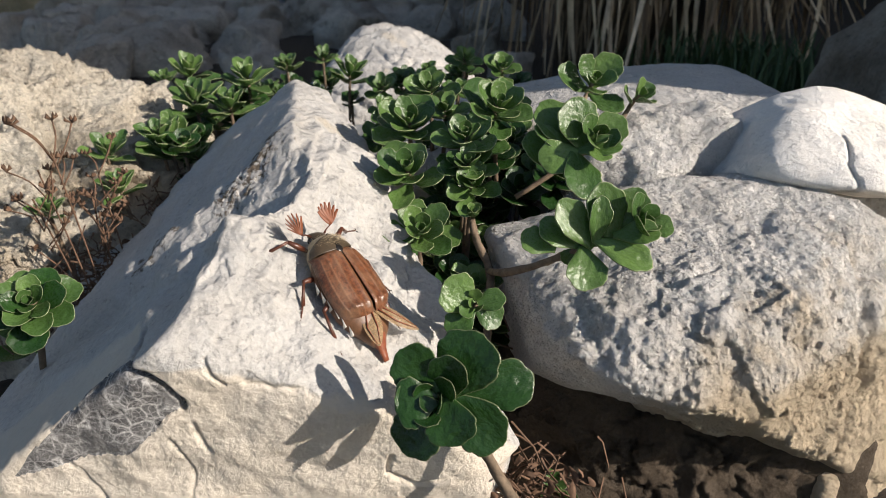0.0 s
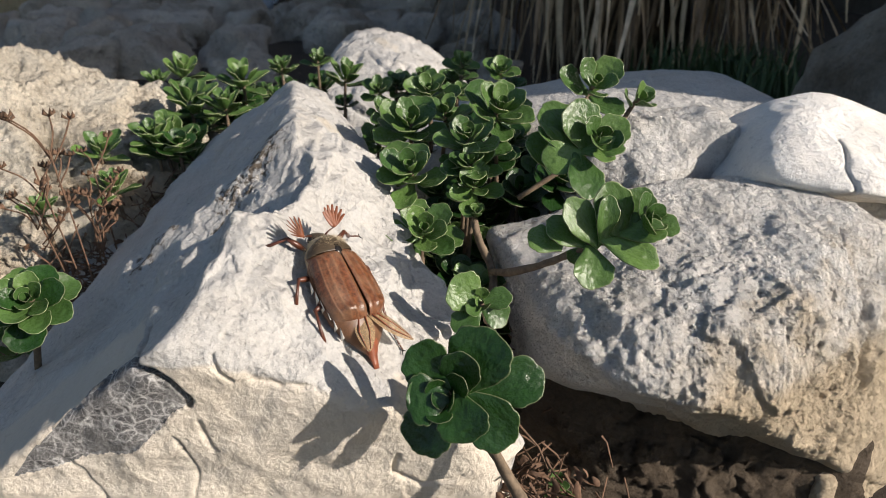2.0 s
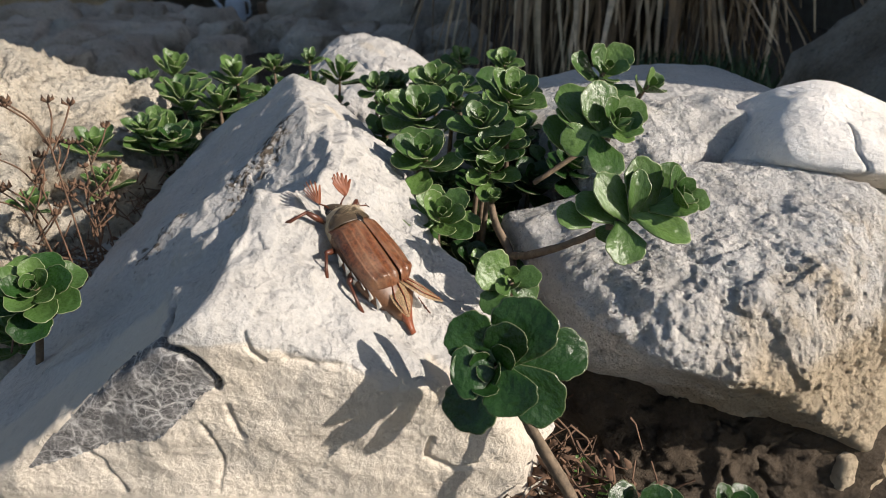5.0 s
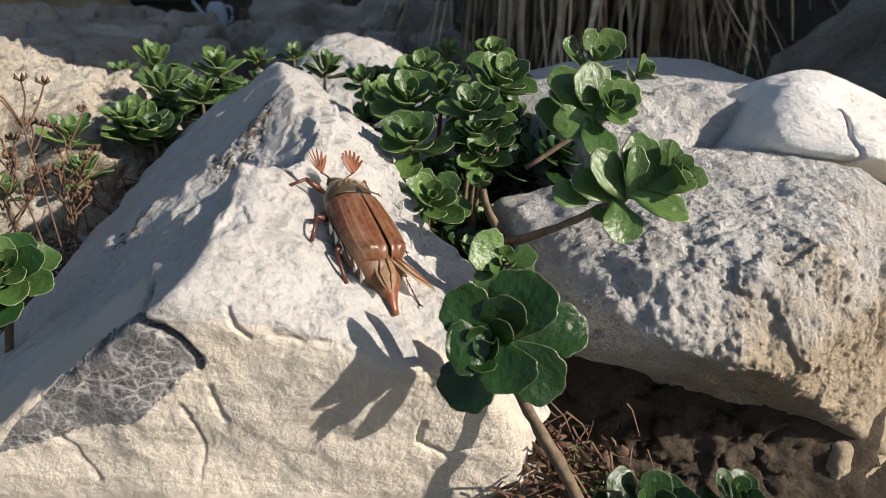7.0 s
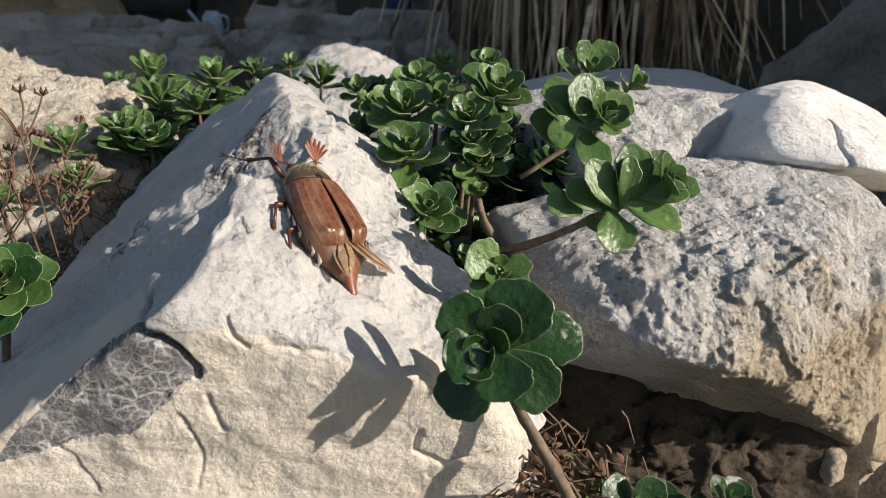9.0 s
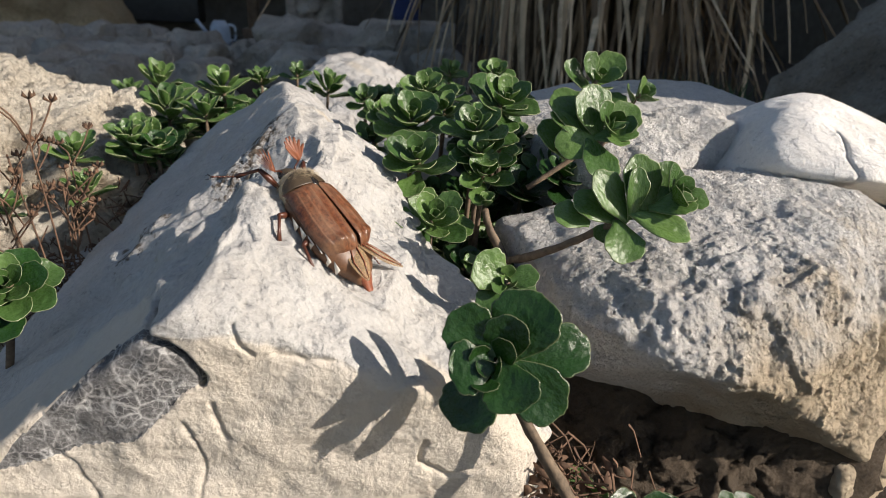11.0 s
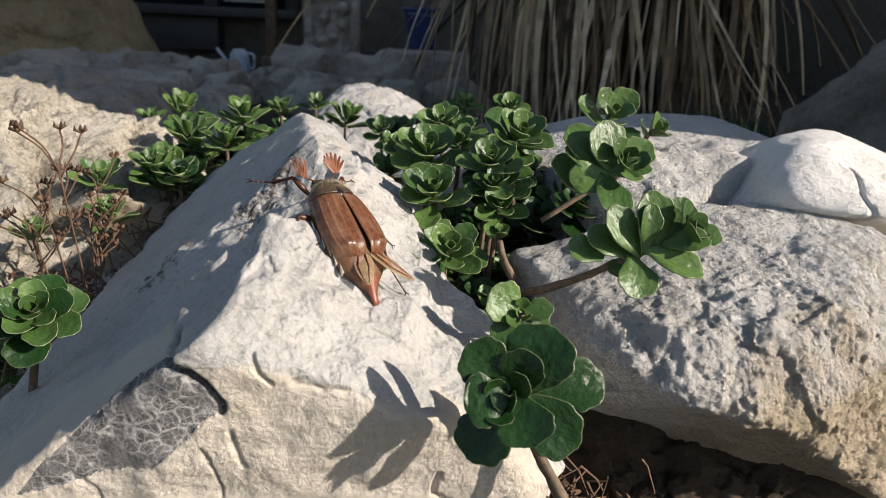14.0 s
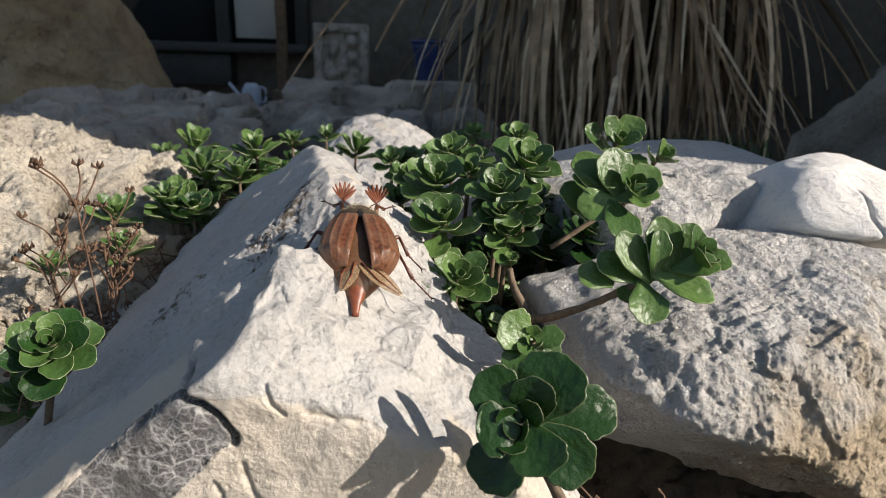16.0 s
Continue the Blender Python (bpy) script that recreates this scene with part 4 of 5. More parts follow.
ORANGE = chitin("orange_antenna", (0.17, 0.052, 0.020), 0.5)
TAIL = chitin("rust_tail", (0.20, 0.060, 0.028), 0.38)
MEMBRANE = chitin("brown_membrane_wing", (0.36, 0.25, 0.14), 0.22, 0.3, 500, alpha=0.6)


def shell_bm(rows, cols, place, thick=0.0, value=None):
    """A bmesh sheet from place(u, v), with its under side when thick."""
    bm = bmesh.new()
    layer = bm.verts.layers.float.new("rib") if value else None
    top = [[bm.verts.new(place(i / rows, j / cols)) for j in range(cols + 1)] for i in range(rows + 1)]
    if value:
        for i in range(rows + 1):
            for j in range(cols + 1):
                top[i][j][layer] = value(i / rows, j / cols)
    for i in range(rows):
        for j in range(cols):
            bm.faces.new((top[i][j], top[i][j + 1], top[i + 1][j + 1], top[i + 1][j]))
    bmesh.ops.remove_doubles(bm, verts=bm.verts, dist=1e-7)
    bmesh.ops.recalc_face_normals(bm, faces=bm.faces)
    if thick:
        bmesh.ops.solidify(bm, geom=bm.faces[:], thickness=thick)
    return bm


def blob_bm(profile, sides=18, squash=1.0, lift=None):
    """A body of rings along y: (y, half width, half height, z)."""
    bm = bmesh.new()
    rings = []
    for y, w, h, z in profile:
        rings.append([bm.verts.new((w * math.cos(a), y, z + h * math.sin(a))) for a in (2 * math.pi * s / sides for s in range(sides))])
    for a, b in zip(rings, rings[1:]):
        for s in range(sides):
            bm.faces.new((a[s], a[(s + 1) % sides], b[(s + 1) % sides], b[s]))
    bm.faces.new(rings[0])
    bm.faces.new(rings[-1][::-1])
    bmesh.ops.recalc_face_normals(bm, faces=bm.faces)
    return bm


def mm(rows):
    return [tuple(c * MM for c in r) for r in rows]


def hairs(bm_rows, count, length, seed):
    """Short hairs as thin three-sided spikes over an ellipsoid (centre, radii) upper half."""
    rng = random.Random(seed)
    bm = bmesh.new()
    for centre, radii in bm_rows:
        for _ in range(count):
            a, b = rng.uniform(0, 2 * math.pi), rng.uniform(-0.5, 1.4)
            nrm = Vector((math.cos(a) * math.cos(b), math.sin(a) * math.cos(b), math.sin(b)))
            root = Vector(centre) + Vector([r * c for r, c in zip(radii, nrm)])
            tip = root + (nrm + Vector((rng.uniform(-.5, .5), rng.uniform(-.9, .1), rng.uniform(-.3, .3)))).normalized() * length * rng.uniform(0.6, 1.3)
            s = Vector((rng.uniform(-1, 1), rng.uniform(-1, 1), rng.uniform(-1, 1))).normalized() * 0.00002
            t = nrm.cross(s).normalized() * 0.00002
            v = [bm.verts.new(root + s), bm.verts.new(root - s + t), bm.verts.new(root - t), bm.verts.new(tip)]
            for tri in ((0, 1, 3), (1, 2, 3), (2, 0, 3)):
                bm.faces.new([v[k] for k in tri])
    return bm


def make_beetle():
    beetle = new("beetle")
    tagged(beetle, "brown cockchafer beetle with fan antennae crawling on the boulder", "beetle")
    moving = {}

    def wing_case(side):
        def place(u, v):
            w = 6.15 * (0.80 + 0.22 * math.sin(math.pi * min(1, u * 1.15) * 0.75)) * (1 if u < 0.74 else math.sqrt(max(0.0, 1 - ((u - 0.74) / 0.262) ** 2.4)) * 0.80 + 0.20)
            start = 0.10 + 0.55 * max(0.0, 0.10 - u) / 0.10
            x = start + (w - start) * math.sin(v * math.pi / 2) ** 0.96
            ribs = 0.17 * sum(math.exp(-((v - c) / 0.035) ** 2) for c in (0.06, 0.27, 0.47, 0.68)) * min(1, 6 * u, 7 * (1 - u))
            drop = 3.3 * (1 - math.cos(v * math.pi / 2)) ** 1.2
            z = -0.15 - drop + ribs - 0.9 * u * u - (2.2 * ((u - 0.82) / 0.18) ** 2 if u > 0.82 else 0) + 0.55 * math.exp(-((u - 0.84) / 0.06) ** 2 - ((v - 0.42) / 0.16) ** 2) - 0.7 * max(0.0, 0.08 - u) / 0.08
            y = -15.2 * u + 0.4 * v - 0.6 * math.sin(v * math.pi) * (1 - u)
            return (side * x * MM, y * MM, z * MM)
        ob = part("wing_case", shell_bm(48, 44, place, 0.00018, lambda u, v: sum(math.exp(-((v - c) / 0.045) ** 2) for c in (0.06, 0.27, 0.47, 0.68))), ELYTRA, beetle, "ribbed red brown wing case")
        return ob

    for side, key in ((-1, "case_left"), (1, "case_right")):
        moving[key] = wing_case(side)

    part("abdomen", blob_bm(mm([(0.5, 4.2, 3.0, -4.2), (-2, 5.4, 3.0, -4.4), (-7, 6.25, 3.5, -4.5), (-12, 6.05, 3.3, -4.8), (-15.5, 5.0, 2.7, -5.0), (-17.8, 3.1, 2.0, -5.3), (-19.4, 1.6, 1.2, -5.9), (-20.2, 0.8, 0.6, -6.3)])), BELLY, beetle, "dark abdomen under the wing cases")
    part("tail_plate", blob_bm(mm([(-16.0, 2.4, 1.3, -4.2), (-17.8, 2.1, 1.3, -4.7), (-19.4, 1.45, 1.0, -5.4), (-20.8, 0.9, 0.6, -6.1), (-22.0, 0.7, 0.45, -6.6), (-22.9, 0.6, 0.4, -6.9)]), 12), TAIL, beetle, "pointed rust red tail plate")
    part("thorax", blob_bm(mm([(3.6, 2.8, 2.0, -3.6), (1.5, 4.3, 2.9, -4.2), (-2, 5.0, 3.2, -4.6), (-6, 4.6, 2.8, -4.9), (-8, 3.0, 1.8, -5.2)])), FUR, beetle, "pale woolly underside of the thorax")
    part("thorax_fur", hairs([((0, -1.5 * MM, -4.7 * MM), (5.2 * MM, 5.5 * MM, 2.6 * MM))], 700, 0.0012, 3), FUR, beetle, "pale woolly hair")

    def shield(u, v):
        a = (v - 0.5) * math.pi
        w = 5.15 - 1.8 * u ** 1.6 - 0.25 * (1 - u) ** 3
        return (w * math.sin(a) * MM, (-0.4 + 3.6 * u - 0.9 * (1 - u) * math.cos(2 * a) * 0.4 - 0.8 * u * math.sin(a) ** 2) * MM, (-3.6 + (3.5 - 0.9 * u * u) * math.cos(a) ** 0.85) * MM if abs(math.cos(a)) > 1e-9 else -3.6 * MM)
    pronotum = part("neck_shield", shell_bm(18, 26, shield, 0.0002), DARK_SHELL, beetle, "dark olive hairy neck shield")
    part("shield_fur", hairs([((0, 1.6 * MM, -3.5 * MM), (4.4 * MM, 2.2 * MM, 3.2 * MM))], 1500, 0.00075, 4), FUR, beetle, "short pale hair")
    part("scutellum", blob_bm(mm([(0.6, 1.1, 0.25, -0.45), (-0.6, 0.9, 0.3, -0.3), (-1.8, 0.3, 0.15, -0.3)]), 10), BLACK_SHELL, beetle, "small black triangular plate")
    head = part("head", blob_bm(mm([(2.4, 2.2, 1.5, -3.4), (3.9, 2.1, 1.4, -3.6), (5.0, 1.9, 1.15, -3.9), (5.7, 1.6, 0.7, -4.2), (6.0, 1.2, 0.35, -4.3)]), 14), DARK_SHELL, beetle, "dark head with a pale fringe")
    for side in (-1, 1):
        eye = bmesh.new()
        bmesh.ops.create_icosphere(eye, subdivisions=2, radius=0.75 * MM, matrix=pose(side * 2.1 * MM, 4.0 * MM, -3.5 * MM))
        part("eye", eye, BLACK_SHELL, beetle, "shiny black eye")

    for side in (-1, 1):
        for k in range(6):
            y = -5.2 - 2.05 * k
            x = side * (6.34 - 0.045 * k * k)
            tri = bmesh.new()
            pts = [(x, y + 0.98, -4.1), (x, y - 0.98, -4.3), (x * 0.925, y - 0.8, -6.1)]
            lower = [tri.verts.new((a * MM, b * MM, c * MM)) for a, b, c in pts]
            upper = [tri.verts.new(((a + side * 0.08) * MM, b * MM, c * MM)) for a, b, c in pts]
            tri.faces.new(lower)
            tri.faces.new(upper)
            for a in range(3):
                tri.faces.new((lower[a], lower[(a + 1) % 3], upper[(a + 1) % 3], upper[a]))
            bmesh.ops.recalc_face_normals(tri, faces=tri.faces)
            part("white_triangle", tri, WHITE, beetle, "white triangular side patch")

    # fan antennae
    for side, key in ((-1, "antenna_left"), (1, "antenna_right")):
        feeler = part("antenna", tube(mm([(0, 0, 0), (side * 0.7, 0.6, 0.4), (side * 1.5, 1.0, 0.7), (side * 2.0, 1.3, 0.8)]), [0.00022, 0.00016, 0.00014, 0.0002], 7), RED_LEG, beetle, "thin jointed antenna")
        feeler.location = (side * 1.7 * MM, 4.9 * MM, -3.3 * MM)
        for k in range(7):
            a = radians(-42 + 15 * k)
            long = 4.3 - 0.09 * (k - 3) ** 2

            def blade(u, v, a=a, long=long, side=side):
                r = long * u
                width = (0.22 + 0.52 * math.sin(math.pi * min(1, u * 0.8 + 0.15))) * (v - 0.5)
                out = Vector((math.sin(a) * side, math.cos(a), 0.32 + 0.1 * u))
                across = Vector((math.cos(a) * side, -math.sin(a), 0.5))
                return Vector((side * 1.95, 1.25, 0.8)) * MM + (out * r + across * width) * MM
            part("fan_blade", shell_bm(7, 3, blade, 0.00008), ORANGE, feeler, "orange brown fan blade")
        moving[key] = feeler

    # legs: hip, knee, ankle, foot
    legs = {"front": ((3.2, 2.8, -4.8), (6.8, 5.2, -3.6), (9.8, 5.6, -6.4), (13.6, 5.9, -7.6)),
            "middle": ((3.6, -2.5, -6.2), (8.2, -3.2, -4.4), (9.6, -6.8, -6.6), (11.8, -9.8, -7.7)),
            "hind": ((3.2, -7.5, -6.2), (7.6, -9.8, -4.9), (7.4, -15.4, -6.9), (8.2, -21.0, -7.7))}
    for side in (-1, 1):
        for which, joints in legs.items():
            hip, knee, ankle, foot = (Vector((side * a, b, c)) * MM for a, b, c in joints)
            thigh = part("leg", tube([(0, 0, 0), (knee - hip) * 0.5, knee - hip], [0.0004, 0.00062, 0.0004], 9), RED_LEG, beetle, "red brown hairy leg")
            thigh.location = hip
            shin = part("shin", tube([knee - hip, (knee * 0.5 + ankle * 0.5) - hip, ankle - hip], [0.00030, 0.00028, 0.00045], 8), RED_LEG, thigh)
            for s in (0.55, 1.0):
                p = knee.lerp(ankle, s) - hip
                d = (ankle - knee).normalized()
                part("spur", tube([p, p + (d * 0.6 + Vector((side * 0.6, 0.2, 0))) * 1.1 * MM], [0.00014, 0.00003], 5), RED_LEG, thigh)
            for k in range(5):
                a, b = ankle.lerp(foot, k / 5) - hip, ankle.lerp(foot, (k + 0.9) / 5) - hip
                part("toe_joint", tube([a, b], [0.00012, 0.00020], 7), RED_LEG, thigh)
            d = (foot - ankle).normalized()
            for s in (-1, 1):
                c = Vector((-d.y, d.x, 0)) * s
                part("claw", tube([foot - hip, foot - hip + (d * 0.5 + c * 0.6) * MM, foot - hip + (d * 0.9 + c * 0.4 - Vector((0, 0, 0.25))) * MM], [0.00012, 0.00009, 0.00003], 5), BLACK_SHELL, thigh)
            moving[which + ("_left" if side < 0 else "_right")] = thigh

    # folded hind wings that stick out behind
    for side, turn, long in ((1, -46, 10.5), (-1, 4, 7.5)):
        def wing(u, v, side=side, long=long):
            w = (2.3 if side > 0 else 1.9) * math.sin(math.pi * min(1, 0.18 + 0.80 * u)) ** 0.8
            fold = 0.07 * math.cos(v * math.pi * 3 + u) * (1 - 0.6 * u)
            return ((v - 0.5) * 2 * w * MM, -long * u * MM, (fold - 0.6 * (v - 0.5) ** 2) * MM)
        ob = part("hind_wing", shell_bm(14, 20, wing, 0.00004), MEMBRANE, beetle, "folded brown see-through hind wing")
        ob.matrix_basis = pose(side * 0.9 * MM, -13.4 * MM, -2.2 * MM, 6, side * 14, -turn if side > 0 else turn - 20)
        for s in (-0.55, 0.35):
            part("wing_vein", tube(mm([(s * 1.2, -0.2, 0.25), (s * 2.2, -long * 0.5, 0.1), (s * 0.6, -long * 0.95, 0.1)]), [0.00016, 0.00013, 0.00005], 5), TAIL, ob)
    return beetle, moving


BEETLE, MOVING = make_beetle()


def on_back(x, y, z, fx, fy, fz, nx=0.50, ny=-0.26, nz=0.82):
    """A pose from the place of the back plate, the way ahead and the way up."""
    ahead = Vector((fx, fy, fz)).normalized()
    right = ahead.cross(Vector((nx, ny, nz))).normalized()
    return Matrix.Translation((x, y, z)) @ Matrix((right, ahead, right.cross(ahead))).transposed().to_4x4()

# ---- behind the stones ----


def dead_leaf_material():
    m, n, l, p = mat("dead_leaf")
    info = n.new("ShaderNodeObjectInfo")
    # Straw tones at random; the palest end paints in straps that catch the sun.
    tone = ramp(n, l, info.outputs["Random"], [(0.0, (0.12, 0.078, 0.042)), (0.55, (0.36, 0.245, 0.135)), (1.0, (0.85, 0.68, 0.46))])
    streak = ramp(n, l, noise_node(n, l, 14, 6, 0.6), [(0.3, (0.55,)), (0.7, (1.2,))])
    l.new(mix(n, l, 1.0, tone, streak, "MULTIPLY"), p.inputs["Base Color"])
    p.inputs["Roughness"].default_value = 0.6
    return m


DEAD_LEAF = dead_leaf_material()
TRUNK = plain("fibrous_trunk", (0.10, 0.075, 0.05), 0.9, 90, 0.5, 0.004)
DARK_FRAME = plain("dark_painted_frame", (0.035, 0.036, 0.036), 0.5, 40, 0.3)
WALL_PAINT = plain("grey_wall_plaster", (0.26, 0.245, 0.225), 0.9, 30, 0.25, 0.002)
WOOD = plain("brown_wood_post", (0.14, 0.095, 0.06), 0.7, 60, 0.4, 0.001)
BLUE = plain("blue_glaze", (0.03, 0.05, 0.16), 0.3, 20, 0.2)
PALE_BLUE = plain("pale_blue_plastic", (0.42, 0.5, 0.6), 0.4, 20, 0.15)
TAN_STONE = stone("tan_stone", (0.62, 0.50, 0.31), (0.36, 0.28, 0.17), (0.42, 0.34, 0.2), 0.5, 0.5, 0.35, 1.3, 7.0)
GRASS = plain("dark_grass", (0.035, 0.07, 0.02), 0.6, 60, 0.4)


def glass_material():
    m, n, l, p = mat("window_glass")
    p.inputs["Base Color"].default_value = (0.03, 0.035, 0.04, 1)
    p.inputs["Roughness"].default_value = 0.06
    p.inputs["Specular IOR Level"].default_value = 0.8
    return m


GLASS = glass_material()


def box(name, low, high, material, parent=None, label="", bevel=0.004):
    bm = bmesh.new()
    bmesh.ops.create_cube(bm, size=1)
    for v in bm.verts:
        v.co = Vector([l + (h - l) * (c + 0.5) for l, h, c in zip(low, high, v.co)])
    if bevel:
        bmesh.ops.bevel(bm, geom=bm.edges[:], offset=bevel, segments=2, affect="EDGES", profile=0.5)
    return part(name, bm, material, parent, label)


def strap_mesh(seed, droop):
    """A long dry strap leaf of length 1 hanging along -z and bowing to +x."""
    rng = random.Random(seed)
    verts, faces, n = [], [], 12
    for k in range(n + 1):
        t = k / n
        w = 0.011 * (1 - t) ** 0.5 * (0.6 + 0.4 * math.sin(math.pi * min(1, t + 0.3))) + 0.0012
        x = droop * math.sin(t * math.pi * 0.55) * 0.4 + 0.012 * math.sin(6 * t + seed)
        y = 0.018 * math.sin(4.0 * t + seed * 2)
        tw = 0.6 * math.sin(3 * t + seed)
        for s in (-1, 0, 1):
            verts.append((x + s * w * math.sin(tw) + (0.003 if s == 0 else 0), y + s * w * math.cos(tw), -t))
        for s in (-1, 0, 1):
            verts.append((x + s * w * math.sin(tw) + (0.0015 if s == 0 else -0.001), y + s * w * math.cos(tw), -t))
        if k:
            a = (k - 1) * 6
            for s in (0, 1):
                faces.append((a + s, a + s + 1, a + 7 + s, a + 6 + s))
                faces.append((a + 3 + s, a + 9 + s, a + 10 + s, a + 4 + s))
    me = bpy.data.meshes.new("dead_leaf")
    me.from_pydata(verts, [], faces)
    me.polygons.foreach_set("use_smooth", [True] * len(me.polygons))
    me.materials.append(DEAD_LEAF)
    return me


def make_palm():
    palm = new("yucca_palm")
    palm.location = (0.29, 1.0, 0.05)
    tagged(palm, "palm-like yucca with a shaggy skirt of dead straw leaves", "palm")
    part("trunk", tube([(0, 0, -0.02), (0.01, 0, 0.35), (0, 0.01, 0.8), (0, 0, 1.15)], [0.12, 0.10, 0.09, 0.08], 16, 3, 0.08), TRUNK, palm, "dark fibrous trunk")
    straps = [strap_mesh(s, d) for s, d in enumerate((0.1, 0.25, 0.4, 0.05, 0.3, 0.55))]
    rng = random.Random(17)
    for k in range(290):
        a = rng.uniform(0, 2 * math.pi) if k > 200 else rng.uniform(math.pi, 2 * math.pi)
        z0 = rng.uniform(0.20, 0.50)
        flare = rng.uniform(-3, 9) if rng.random() < 0.66 else rng.uniform(9, 42)
        long = rng.uniform(0.26, 0.46) if flare < 9 else rng.uniform(0.25, 0.42)
        long = min(long, (z0 + 0.015) / max(0.3, math.cos(radians(flare))))
        ob = new("dead_leaf", straps[k % 6])
        ob.parent = palm
        r = rng.uniform(0.10, 0.19)
        ob.matrix_basis = pose(r * math.cos(a), r * math.sin(a), z0, 0, 0, math.degrees(a)) @ pose(0, 0, 0, rng.uniform(-7, 7), -flare, rng.uniform(-40, 40)) @ Matrix.Diagonal((long, long * rng.uniform(0.9, 1.8), long, 1))
    for k in range(60):
        a = rng.uniform(0, 2 * math.pi)
        ob = new("crown_leaf", straps[k % 6])
        ob.parent = palm
        ob.matrix_basis = pose(0, 0, rng.uniform(0.9, 1.1), 0, 0, math.degrees(a)) @ pose(0, 0, 0, 0, -rng.uniform(60, 150), 0) @ Matrix.Diagonal((0.7, 0.9, 0.7, 1))


make_palm()

rock("tan_boulder", (-0.95, 1.75, 0.25), [
    ((0.75, -0.6, 0.25), (-0.82, 1.65, 0.20)), ((-0.1, -0.98, 0.15), (-0.95, 1.52, 0.2)), ((0.9, 0.1, 0.42), (-0.80, 1.75, 0.26)), ((0, 0, 1), (0, 0, 0.75)),
    ((-1, 0, 0.1), (-1.4, 1.7, 0.2)), ((0, 1, 0), (-0.9, 2.05, 0.2)), ((0, 0, -1), (0, 0, 0.0)),
], TAN_STONE, "large tan boulder standing before the house", level=6, hard=9, warp=0.03, warp_scale=4, lumps=((6, 0.02, 4), (30, 0.006, 4)), seed=21)


def rubble():
    rng = random.Random(5)
    for k in range(70):
        x, y = rng.uniform(-0.85, 0.14), rng.uniform(0.72, 1.9)
        s = rng.uniform(0.030, 0.062) * (0.6 + 0.5 * y)
        if k % 9 == 0:
            s *= 1.7
        c = (x, y, 0.045 + 0.25 * s)
        planes = []
        for j in range(11):
            a, e = rng.uniform(0, 6.28), rng.uniform(-0.4, 1.3)
            nrm = (math.cos(a) * math.cos(e), math.sin(a) * math.cos(e), math.sin(e))
            dist = s * rng.uniform(0.55, 0.95)
            planes.append((nrm, tuple(p + dist * q for p, q in zip(c, nrm))))
        planes += [((0, 0, -1), (x, y, 0.02)), ((0, 0, 1), (x, y, 0.05 + s * 0.8)), ((1, 0, 0), (x + s, y, 0)), ((-1, 0, 0), (x - s, y, 0)), ((0, 1, 0), (x, y + s, 0)), ((0, -1, 0), (x, y - s, 0))]
        rock("garden_rock", c, planes, GREY_STONE, "pale rubble stone lying in shade", level=4, hard=26, warp=0.008, warp_scale=18, lumps=((40, 0.004, 3),), carve=lambda v, d: chips(v, 0.05, 0.22, 77), seed=200 + k, group="rubble in the shade")


rubble()


